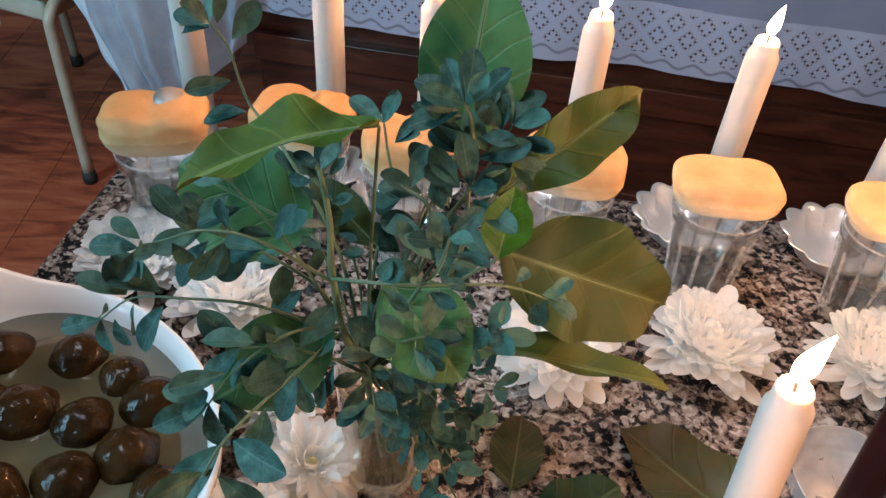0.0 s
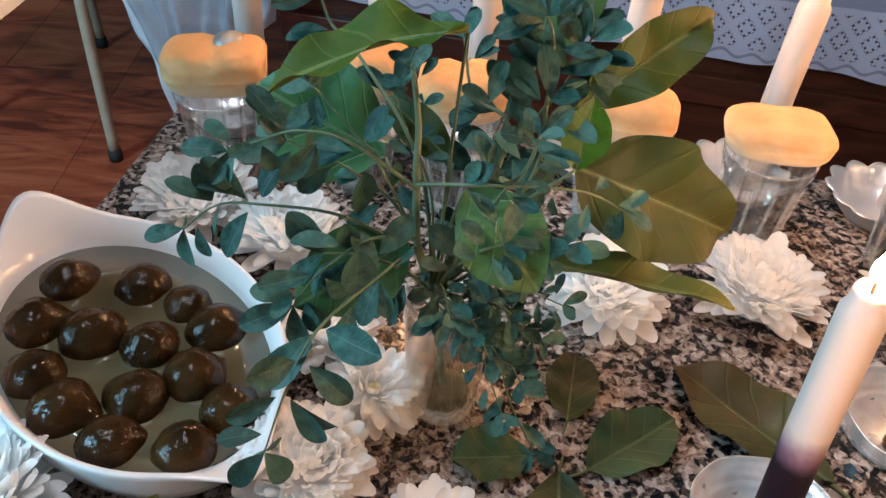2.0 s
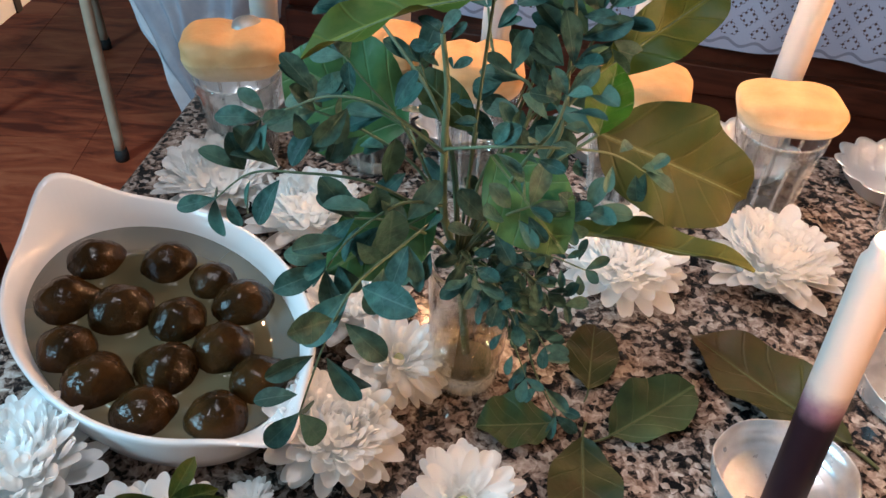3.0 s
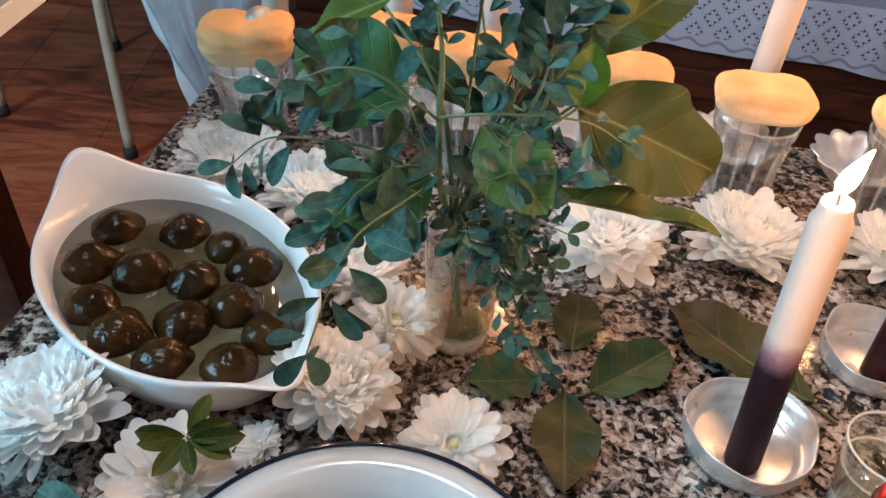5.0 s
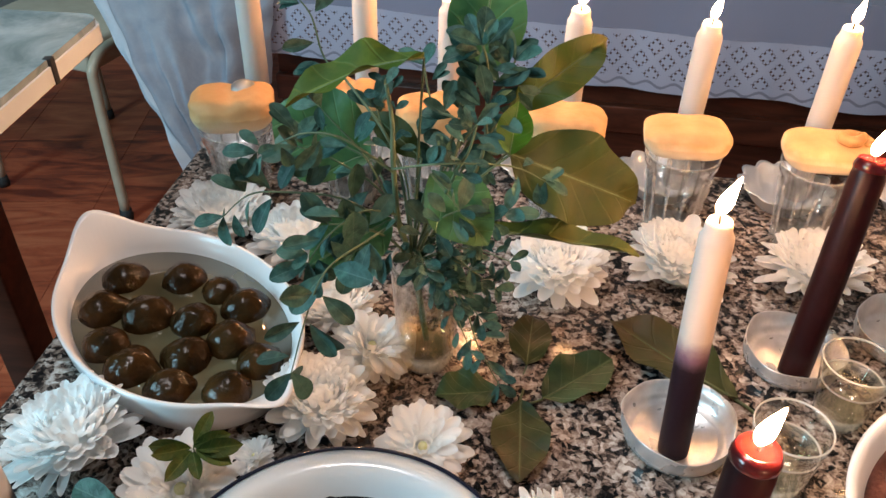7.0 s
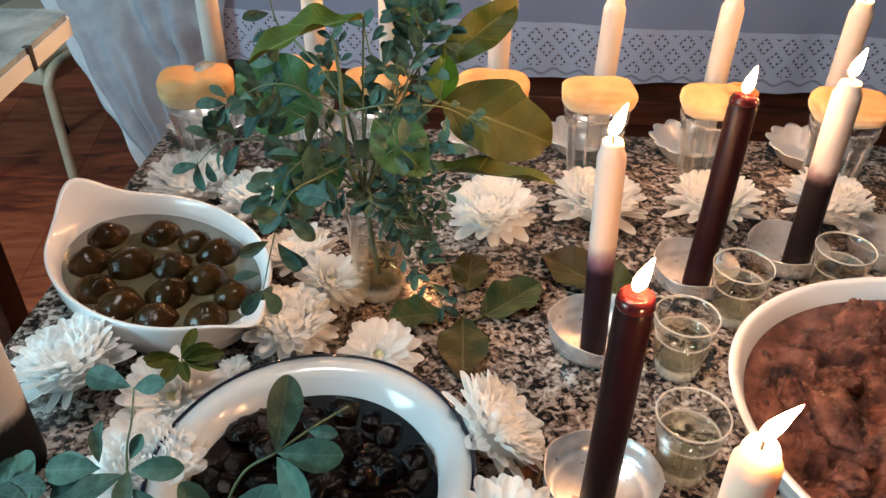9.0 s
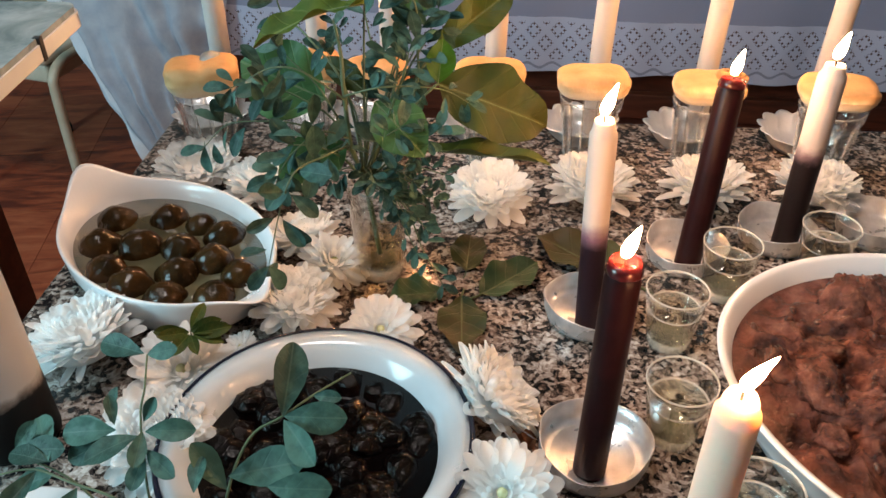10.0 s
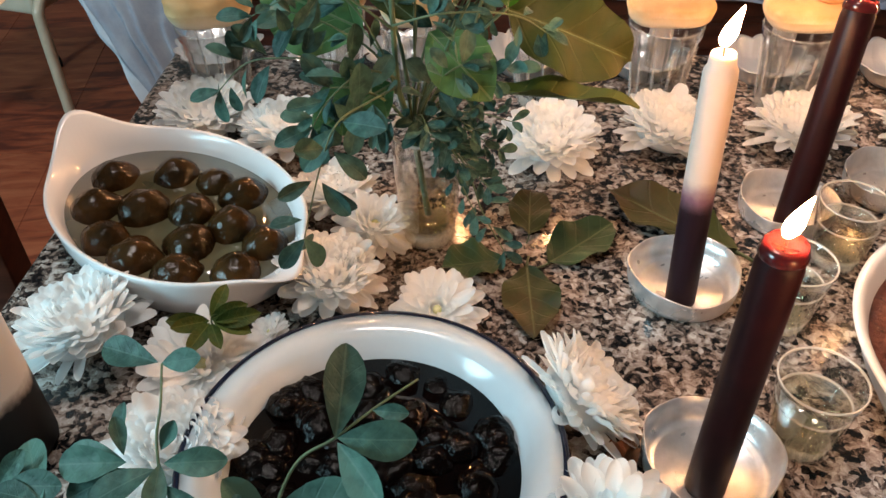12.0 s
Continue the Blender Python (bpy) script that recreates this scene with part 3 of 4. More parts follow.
    bm = lathe([(r * size * 1.25, z * size) for r, z in prof], 16)
    for v in bm.verts:
        v.co.x += v.co.z ** 2 * 14 * math.tan(radians(lean)) + v.co.z * math.tan(radians(lean)) * 0.5
    f = part("flame", bm, FLAME, parent, "bright yellow-white candle flame")
    f.location, f.rotation_euler = at, (0, 0, radians(turn))
    return f


def candle(base, top, radius, wax, label, lean=24.0, size=1.0, turn=0.0, molten=None, group="candles", lit=True):
    base, top = Vector(base), Vector(top)
    d = top - base
    length = d.length
    m = Matrix.Translation(base) @ d.to_track_quat("Z", "Y").to_matrix().to_4x4()
    c = thing("candle", m, label, "candle", group)
    r = radius

    def worn(a, i, rr, z):
        k = 1 + 0.02 * math.sin(3 * a + z * 40)
        dz = 0.0012 * math.sin(2 * a + 1) if i in (4, 5, 6) else 0
        return (rr * k * math.cos(a), rr * k * math.sin(a), z + dz)
    crown = [(r, length - 0.012), (r * 0.86, length - 0.003), (r * 0.70, length)] if molten else [(r, length - 0.014), (r * 0.98, length - 0.011), (r * 0.80, length - 0.0075), (r * 0.76, length - 0.003), (r * 0.66, length)]
    body = lathe([(0, 0), (r * 0.98, 0), (r * 1.0, 0.003), (r, length * 0.5)] + crown + [(r * 0.45, length - 0.0022), (0, length - 0.003)], 32, worn)
    part("wax_body", body, wax, c)
    if molten:
        part("molten_top", lathe([(0, length - 0.0005), (r * 0.55, length - 0.0005), (r * 0.84, length + 0.0016), (r * 1.01, length - 0.003), (r * 1.02, length - 0.006), (r * 0.99, length - 0.0065)], 32), molten, c, "molten red wax")
    part("wick", tube([(0, 0, length - 0.003), (0.0003, 0, length + 0.003), (0.0012, 0, length + 0.007)], 0.0009, 6), WICK, c)
    if lit:
        east = m.to_3x3().inverted() @ Vector((1, 0, 0))
        flame(c, (0.0008, 0, length + 0.0035), size, lean, turn + math.degrees(math.atan2(east.y, east.x)))
    return c


def dish(x, y, r, label, seed):
    """A small flat aluminium candle dish with an uneven rim."""
    h = 0.019
    prof = [(0, 0), (r * 0.86, 0), (r * 0.94, 0.003), (r * 0.985, 0.009), (r, h), (r * 1.01, h + 0.0008), (r * 0.985, h + 0.001), (r * 0.965, 0.009), (r * 0.91, 0.0042), (r * 0.80, 0.0018), (r * 0.77, 0.003), (r * 0.74, 0.0018), (0, 0.0018)]

    def dent(a, i, rr, z):
        k = 1 + (z / h) * (0.022 * math.sin(3 * a + seed) + 0.012 * math.sin(7 * a + 2 * seed))
        return (rr * k * math.cos(a), rr * k * math.sin(a), z * (1 + 0.09 * math.sin(2 * a + seed)))
    d = part("candle_dish", lathe(prof, 64, dent), ALU, None)
    d.matrix_world = pose(x, y, TW)
    return tagged(d, label, "candle dish", "aluminium candle dishes")


_me_shot = mesh_of("glass_body", lathe([(0, 0), (0.0180, 0), (0.0192, 0.002), (0.0212, 0.020), (0.0245, 0.046), (0.0262, 0.058), (0.0257, 0.0588), (0.0248, 0.058), (0.0230, 0.046), (0.0195, 0.014), (0.0180, 0.0110), (0, 0.0100)], 48), GLASS)
_me_drink = mesh_of("drink", lathe([(0, 0.0095), (0.0184, 0.0107), (0.0200, 0.0145), (0.0226, 0.038), (0.0226, 0.0386), (0, 0.0383)], 48), LIQUOR)


_me_rim = mesh_of("rim", lathe([(0.0252, 0.0578), (0.0262, 0.0580), (0.0265, 0.0590), (0.0258, 0.0597), (0.0251, 0.0592), (0.0250, 0.0582)], 48), GLASS_GLEAM)
_me_base = mesh_of("base", lathe([(0, 0.0006), (0.0172, 0.0006), (0.0186, 0.0024), (0.0190, 0.0075), (0.0176, 0.0092), (0, 0.0090)], 48, flute(18, 0.05)), GLASS_GLEAM)
# Pale ring paints the gleam around the drink's surface.
_me_level = mesh_of("meniscus", lathe([(0.0214, 0.0390), (0.0228, 0.0396), (0.0229, 0.0384), (0.0215, 0.0382)], 48), GLASS_GLEAM)


def shot_glass(x, y, label="small shot glass half full of pale clear liquor"):
    s = thing("shot_glass", pose(x, y, TW + 0.0005) @ Matrix.Scale(0.94, 4), label, "glass", "shot glasses")
    new("glass_body", _me_shot).parent = s
    for n, me in (("drink", _me_drink), ("rim", _me_rim), ("base", _me_base), ("meniscus", _me_level)):
        new(n, me).parent = s
    return s


def tart_tin(x, y, r, seed):
    h = 0.02

    def wavy(a, i, rr, z):
        k = 1 + 0.13 * (z / h) * (abs(math.sin(6 * a + seed)) - 0.6) + 0.02 * math.sin(3 * a + seed)
        return (rr * k * math.cos(a), rr * k * math.sin(a), z * (1 + 0.10 * abs(math.sin(6 * a + seed))))
    t = part("foil_tin", lathe([(0, 0), (r * 0.6, 0), (r * 0.8, 0.008), (r * 0.95, h), (r * 1.05, h + 0.001), (r * 1.05, h + 0.0016), (r * 0.93, h + 0.0008), (r * 0.78, 0.0085), (r * 0.58, 0.001), (0, 0.001)], 144, wavy), FOIL, None)
    t.matrix_world = pose(x, y, TW + 0.0003)
    return tagged(t, "crinkled silver foil tart tin holding a white candle", "foil tin", "foil tins")


# ---- row of glasses, rolls, tins and white candles along the far edge
ROW = [(-0.193, 0.503), (-0.088, 0.512), (-0.010, 0.485), (0.107, 0.472), (0.213, 0.455), (0.328, 0.432), (0.452, 0.405)]
BUNS = [(8, 0.076, 0.056, 0.037, 0.2, 0), (-14, 0.074, 0.056, 0.038, 0.3, 0), (6, 0.066, 0.056, 0.036, 0.2, 0), (-12, 0.074, 0.054, 0.033, 0.06, 0),
        (-8, 0.075, 0.052, 0.029, 0.05, 0), (-10, 0.072, 0.052, 0.027, 0.05, 1), (-14, 0.076, 0.052, 0.030, 0.06, 0)]
for i, ((x, y), (turn, w, d, h, lobes, swirl)) in enumerate(zip(ROW, BUNS)):
    tumbler(x, y, 11 * i, "fluted clear drinking glass with water under a bread roll")
    bun(x, y, turn, w, d, h, lobes, swirl, "golden split bread roll lying on a glass" if lobes > 0.15 else ("golden bread roll with a baked swirl on a glass" if swirl else "smooth golden-topped bread roll lying on a glass"))
BACK = [(-0.190, 0.600, 0.955), (-0.077, 0.585, 0.945), (0.005, 0.565, 0.935), (0.123, 0.553, 0.930), (0.239, 0.533, 0.925), (0.356, 0.510, 0.930), (0.482, 0.487, 0.930)]
for i, (x, y, zt) in enumerate(BACK):
    tart_tin(x - 0.018, y - 0.012, 0.042, i * 1.3)
    candle((x, y, TW + 0.0015), (x + 0.003, y - 0.002, zt), 0.0118, WAX_WHITE, "tall lit white wax candle standing in a foil tin", 14, 0.9, 3 * i, group="white candles behind the rolls")

# ---- dishes and candles on the table
dish(0.158, 0.203, 0.039, "dented round aluminium dish under a two-colour candle", 0.4)
candle((0.153, 0.190, TW + 0.002), (0.152, 0.208, 0.934), 0.0104, WAX_PURPLE, "lit candle, white above and dark purple below", 24)
dish(0.124, 0.053, 0.039, "shiny round aluminium dish under a dark red candle", 1.7)
candle((0.119, 0.041, TW + 0.002), (0.126, 0.053, 0.921), 0.0112, WAX_RED, "lit dark red wax candle with a molten bright red top", 22, 0.9, 0, WAX_RED_TOP)
dish(0.266, 0.277, 0.037, "round aluminium dish under a dark red candle", 2.9)
candle((0.264, 0.263, TW + 0.002), (0.288, 0.300, 0.918), 0.0118, WAX_RED, "lit dark red wax candle leaning slightly", 14, 0.95, 0, WAX_RED_TOP)
dish(0.362, 0.297, 0.036, "round aluminium dish under a black and white candle", 4.1)
candle((0.361, 0.277, TW + 0.002), (0.373, 0.297, 0.930), 0.0118, WAX_BLACK, "lit candle, white above and black below", 18)
dish(0.462, 0.296, 0.037, "empty round aluminium dish on the granite", 5.2)
dish(0.150, -0.062, 0.036, "round aluminium dish under a white candle", 0.9)
candle((0.150, -0.060, TW + 0.002), (0.155, -0.052, 0.917), 0.0118, WAX_FLAME_WARMED, "lit white candle with a purple lower half", 42, 0.85)
candle((-0.286, 0.113, TW + 0.0005), (-0.288, 0.115, 0.93), 0.030, two_tone(0.052, (0.004, 0.004, 0.0045), (0.47, 0.49, 0.51), (0.2, 0.2, 0.2), 60.0), "thick unlit pillar candle, white above and black below", lit=False)

for x, y in ((0.185, 0.067), (0.214, 0.164), (0.281, 0.221), (0.376, 0.237), (0.203, -0.025)):
    shot_glass(x, y)


# ---------------- white bowl of figs ----------------
BOWL = pose(-0.2045, 0.2925, TW, 0, 0, -45.5)
bowl = thing("serving_bowl", BOWL, "white glazed oval bowl with two ear handles", "bowl")


def eared(a, i, r, z):
    """An oval wall that rises into a broad ear at one end and a flat lip handle at the other."""
    ear1 = math.exp(-((a % (2 * math.pi) - math.pi) / 0.36) ** 2)
    ear2 = math.exp(-(min(a, 2 * math.pi - a) / 0.26) ** 2)
    high = max(0.0, (z - 0.026) / 0.020)
    x = r * math.cos(a) * 1.46 - 0.012 * ear1 * high + 0.016 * ear2 * high ** 2
    return (x, r * math.sin(a), z + 0.022 * ear1 * high ** 1.3 - 0.004 * ear2 * high ** 2)


part("bowl_body", lathe([(0, 0.001), (0.058, 0.001), (0.0625, 0.0), (0.0665, 0.003), (0.0725, 0.012), (0.0778, 0.028), (0.0796, 0.042), (0.0800, 0.0455), (0.0792, 0.0470), (0.0768, 0.0458), (0.0722, 0.033), (0.066, 0.017), (0.052, 0.007), (0, 0.006)], 112, eared), CERAMIC, bowl)
_s = lathe([(0, 0.0300), (0.02, 0.0300), (0.045, 0.0300), (0.0708, 0.0300), (0.065, 0.0185), (0, 0.012)], 72, lambda a, i, r, z: (r * math.cos(a) * 1.48, r * math.sin(a), z))
syrup = part("syrup", _s, SYRUP, None)
syrup.matrix_world = BOWL
tagged(syrup, "cloudy golden-brown syrup filling the white bowl", "syrup")


def fig_mesh(k):
    """A soft stewed fig: a round belly, a drawn-out neck and shallow wrinkles."""
    bm = bmesh.new()
    bmesh.ops.create_uvsphere(bm, u_segments=36, v_segments=24, radius=1)
    neck = (0.30, 0.10, 0.42, 0.18, 0.05)[k]
    bmesh.ops.rotate(bm, verts=bm.verts, cent=(0, 0, 0), matrix=Matrix.Rotation(math.pi / 2, 3, "Y"))
    for v in bm.verts:
        p = v.co.copy()
        n = noise.noise(p * 1.5 + Vector((k * 7.0, 0, 0))) * 0.10 + 0.022 * math.sin(11 * math.atan2(p.y, p.z) + k) * (1 - abs(p.x)) + 0.02 * noise.noise(p * 6)
        f = max(0.0, p.x)
        slim = 1 - 0.42 * neck / 0.3 * f ** 2.2
        v.co = Vector((p.x * (1 + neck * f ** 2), p.y * slim, p.z * slim)) * (1 + n) * 0.0172
    return mesh_of("fig", bm, FIG)


FIGS = [fig_mesh(k) for k in range(5)]
FIG_SPOTS = [(-0.2605, 0.345, 1.06, 35), (-0.213, 0.3435, 1.0, 200), (-0.180, 0.328, 0.86, 90), (-0.2665, 0.306, 1.12, 15), (-0.230, 0.2995, 1.14, 60), (-0.193, 0.2925, 1.0, 70), (-0.1575, 0.3095, 1.08, 30),
             (-0.252, 0.2665, 1.0, 80), (-0.1615, 0.2715, 1.06, 50), (-0.2275, 0.2435, 1.12, -14), (-0.1905, 0.2545, 1.06, 160), (-0.1955, 0.2235, 0.98, 20), (-0.155, 0.2215, 1.0, 120), (-0.1365, 0.249, 0.98, 60)]
for i, (x, y, size, turn) in enumerate(FIG_SPOTS):
    f = new("fig", FIGS[(i * 3 + 3) % 5] if i != 9 else FIGS[2])
    f.matrix_world = pose(x, y, TW + 0.0258 + 0.0008 * (i % 3), 70 * i, 12 - 6 * (i % 4), turn) @ Matrix.Scale(size * 1.04, 4)
    tagged(f, "glossy dark green-brown candied fig in syrup", "fig", "candied figs")

# ---------------- enamel plate of prunes ----------------
PLATE = pose(-0.0655, 0.0625, TW)
plate = thing("enamel_plate", PLATE, "deep white enamel plate with a dark blue rim", "plate")
part("plate_body", lathe([(0, 0.0005), (0.066, 0.0005), (0.076, 0.005), (0.0835, 0.016), (0.0885, 0.0270), (0.0935, 0.0300), (0.1035, 0.0330), (0.1035, 0.0350), (0.0930, 0.0322), (0.0868, 0.0288), (0.0820, 0.0170), (0.074, 0.007), (0.064, 0.003), (0, 0.003)], 112), ENAMEL, plate)
part("rim", lathe([(0.1030, 0.0322), (0.1056, 0.0330), (0.1068, 0.0342), (0.1056, 0.0356), (0.1030, 0.0354)], 112), ENAMEL_BLUE, plate, "dark blue rolled rim")
sauce = part("prune_syrup", lathe([(0, 0.0165), (0.04, 0.0165), (0.0830, 0.0165), (0.076, 0.009), (0, 0.008)], 64), DARK_SYRUP, None)
sauce.matrix_world = PLATE
tagged(sauce, "thick black prune syrup in the enamel plate", "syrup")


def prune_mesh(k):
    bm = bmesh.new()
    bmesh.ops.create_icosphere(bm, subdivisions=4, radius=1)
    for v in bm.verts:
        p = v.co.copy()
        n = noise.noise(p * 1.8 + Vector((k * 5.0, 3, 0))) * 0.16 + abs(noise.noise(p * 4 + Vector((k * 3.0, 0, 0)))) * 0.12 + noise.noise(p * 9) * 0.04
        v.co = Vector((p.x * 1.15, p.y, p.z * 0.72)) * (1 + n) * 0.0125
    return mesh_of("prune", bm, PRUNE)


PRUNES = [prune_mesh(k) for k in range(5)]
rnd = random.Random(5)
spots = []
while len(spots) < 54:
    a, r = rnd.uniform(0, 6.283), 0.073 * math.sqrt(rnd.random())
    p = (r * math.cos(a), r * math.sin(a))
    if all((p[0] - q[0]) ** 2 + (p[1] - q[1]) ** 2 > 0.0152 ** 2 for q in spots) or len(spots) > 38:
        spots.append(p)
for i, (x, y) in enumerate(spots):
    f = new("prune", PRUNES[i % 5])
    f.matrix_world = PLATE @ pose(x, y, 0.0118 + rnd.uniform(-0.002, 0.003), rnd.uniform(-20, 20), rnd.uniform(-20, 20), rnd.uniform(0, 360)) @ Matrix.Scale(rnd.uniform(0.85, 1.1), 4)
    tagged(f, "wrinkled glossy black stewed prune", "prune", "stewed prunes")

# ---------------- oval dish of bean paste ----------------
OVAL = pose(0.408, 0.026, TW, 0, 0, -36.5)
oval = thing("oval_dish", OVAL, "large white glazed oval baking dish", "dish")
part("dish_body", lathe([(0, 0.001), (0.125, 0.001), (0.138, 0.006), (0.150, 0.03), (0.1555, 0.047), (0.1578, 0.0498), (0.156, 0.0515), (0.152, 0.049), (0.146, 0.032), (0.134, 0.01), (0, 0.006)], 96, lambda a, i, r, z: (r * math.cos(a) * 1.284, r * math.sin(a) * 1.039, z)), CERAMIC, oval)
RA, RB = 0.1890, 0.1530


def mash_height(x, y):
    s = math.hypot(x / RA, y / RB)
    q = Vector((x, y, 0))
    lump = noise.fractal(q * 20, 0.9, 2.0, 4) * 0.014 + (0.35 - abs(noise.noise(q * 34 + Vector((noise.noise(q * 15), noise.noise(q * 17 + Vector((5, 0, 0))), 0)) * 1.2))) * 0.026 + noise.noise(q * 110) * 0.0040 + noise.noise(q * 240) * 0.0022 - 0.004
    mound = 0.016 * math.exp(-((x + 0.01) ** 2 + (y - 0.005) ** 2) / 0.010)
    return 0.0355 + (lump + mound) * (1 - min(s, 1.0) ** 6)


bm = bmesh.new()
g = {}
for ir in range(111):
    for ia in range(320):
        a = 2 * math.pi * ia / 320
        s = ir / 110
        x, y = s * RA * math.cos(a), s * RB * math.sin(a)
        g[ir, ia] = bm.verts.new((x, y, mash_height(x, y)))
for ir in range(110):
    for ia in range(320):
        j = (ia + 1) % 320
        bm.faces.new((g[ir, ia], g[ir, j], g[ir + 1, j], g[ir + 1, ia]))
bmesh.ops.remove_doubles(bm, verts=bm.verts, dist=1e-6)
bmesh.ops.recalc_face_normals(bm, faces=bm.faces)
paste = part("bean_paste", bm, PASTE, None)
paste.matrix_world = OVAL
tagged(paste, "lumpy reddish-brown bean mash filling the oval dish", "food")


def lump_mesh(k):
    bm = bmesh.new()
    bmesh.ops.create_icosphere(bm, subdivisions=4, radius=1)
    for v in bm.verts:
        p = v.co.copy()
        n = noise.noise(p * 1.2 + Vector((k * 9.0, 1, 0))) * 0.5 + abs(noise.noise(p * 3.1 + Vector((k, 0, 4)))) * 0.35 + noise.noise(p * 7) * 0.13
        v.co = Vector((p.x * 1.25, p.y * 0.85, p.z * 0.62)) * (1 + n) * 0.017
    return mesh_of("mash_lump", bm, PASTE)


LUMPS = [lump_mesh(k) for k in range(6)]
rnd = random.Random(8)
for i in range(64):
    a, q = rnd.uniform(0, 6.283), math.sqrt(rnd.random()) * 0.82
    f = new("mash_lump", LUMPS[i % 6])
    f.parent = paste
    x, y = q * RA * math.cos(a), q * RB * math.sin(a)
    z = 0.0390 + 0.016 * math.exp(-((x + 0.01) ** 2 + (y - 0.005) ** 2) / 0.010)
    f.matrix_basis = pose(x, y, z, rnd.uniform(-25, 25), rnd.uniform(-25, 25), rnd.uniform(0, 360)) @ Matrix.Scale(rnd.uniform(0.45, 1.15), 4)

BEAN = vary(mk("dark_stewed_bean", 0.32, Specular_IOR_Level=0.35), (0.032, 0.011, 0.008), (0.11, 0.042, 0.028), 150)


def bean_mesh(k):
    bm = bmesh.new()
    bmesh.ops.create_icosphere(bm, subdivisions=2, radius=1)
    for v in bm.verts:
        p = v.co
        v.co = Vector((p.x * 1.35, p.y * 0.85 + 0.18 * p.x * p.x, p.z * 0.75)) * (1 + 0.2 * noise.noise(p * 2 + Vector((k * 4.0, 0, 0)))) * 0.0036
    return mesh_of("bean", bm, BEAN)


BEANS = [bean_mesh(k) for k in range(4)]
for i in range(290):
    a, q = rnd.uniform(0, 6.283), math.sqrt(rnd.uniform(0.02, 0.9))
    x, y = q * RA * math.cos(a), q * RB * math.sin(a)
    f = new("bean", BEANS[i % 4])
    f.parent = paste
    f.matrix_basis = pose(x, y, mash_height(x, y) + 0.0002, rnd.uniform(-40, 40), rnd.uniform(-40, 40), rnd.uniform(0, 360)) @ Matrix.Scale(rnd.uniform(0.5, 0.95), 4)

# ---------------- flowers ----------------
def petal_bm(length, width, curl, cup, bm=None, m=None):
    """A strap-shaped petal with a rounded tip and a shallow channel."""
    bm = bm or bmesh.new()
    m = m or Matrix()
    rows = []
    for t, f in ((0.0, 0.42), (0.25, 0.72), (0.5, 0.95), (0.72, 1.0), (0.88, 0.82), (0.97, 0.46), (1.0, 0.16)):
        w = width * f
        rows.append([bm.verts.new(m @ Vector((length * t * (1 - 0.1 * curl * t), s * w / 2, length * curl * t * t + cup * w * s * s))) for s in (-1, -0.4, 0.4, 1)])
    for a, b in zip(rows, rows[1:]):
        for k in range(3):
            bm.faces.new((a[k], b[k], b[k + 1], a[k + 1]))
    return bm


PETAL_MESHES = [mesh_of("petal", petal_bm(1, w, c, cup), PETAL) for w, c, cup in ((0.27, 0.05, 0.16), (0.30, 0.12, 0.22), (0.25, -0.06, 0.12), (0.28, 0.18, 0.25))]


def chrysanthemum(x, y, r, label, seed, tilt=(0, 0), full=1.0, lift=0.0):
    """A white chrysanthemum; the outer petals are pieces, the dense heart one mesh."""
    q = random.Random(seed)
    f = thing("chrysanthemum", pose(x, y, TW + 0.004 + lift, tilt[0], tilt[1], q.uniform(0, 360)), label, "flower", "white chrysanthemums")
    r *= 1.06
    h = r * 0.60
    part("calyx", lathe([(0, -0.003), (r * 0.22, 0), (r * 0.26, h * 0.3), (r * 0.1, h * 0.36), (0, h * 0.36)], 16), STEM, f, "green flower base")
    n1 = int(20 + 4 * full)
    for n, el, ln, zz in ((n1, 2, 1.0, 0.22), (n1 - 1, 12, 0.95, 0.34), (n1 - 3, 23, 0.87, 0.46)):
        for k in range(n):
            p = new("petal", PETAL_MESHES[q.randrange(4)])
            p.parent = f
            s = r * ln * q.uniform(0.84, 1.08)
            p.matrix_local = pose(0, 0, h * zz, 0, 0, 360 * k / n + q.uniform(-7, 7)) @ pose(r * 0.04, 0, 0, q.uniform(-12, 12), -el + q.uniform(-8, 7), 0) @ Matrix.Diagonal((s, s * q.uniform(0.85, 1.2), s, 1))
    bm = bmesh.new()
    core = 0.60 if full > 0.5 else 0.30
    top = h * 0.98 if full > 0.5 else h * 0.62
    # Added white core, filling shaded gaps between the petals with a brighter tone.
    bmesh.ops.create_uvsphere(bm, u_segments=20, v_segments=12, radius=1, matrix=Matrix.LocRotScale((0, 0, h * 0.42), None, (r * core, r * core, top - h * 0.42)))
    rings = ((26, 0.98, 26, 0.40), (26, 0.90, 33, 0.36), (25, 0.80, 40, 0.33), (23, 0.69, 47, 0.30), (20, 0.57, 54, 0.27), (17, 0.45, 62, 0.24), (13, 0.33, 70, 0.22), (9, 0.20, 78, 0.20), (5, 0.08, 86, 0.18)) if full > 0.5 else ((18, 0.9, 28, 0.52), (16, 0.7, 38, 0.40), (12, 0.5, 56, 0.26))
    for n, place, el, ln in rings:
        rr = r * core * place * 0.9
        zz = h * 0.42 + (top - h * 0.42) * math.sqrt(max(0.0, 1 - (place * 0.9) ** 2)) - r * 0.05
        for k in range(n):
            m = pose(0, 0, zz, 0, 0, 360 * k / n + q.uniform(-9, 9)) @ pose(rr, 0, 0, q.uniform(-14, 14), -el + q.uniform(-9, 9), 0)
            petal_bm(r * ln * q.uniform(0.85, 1.15), r * q.uniform(0.13, 0.18), q.uniform(0.0, 0.5), 0.30, bm, m)
    part("petal_heart", bm, PETAL, f)
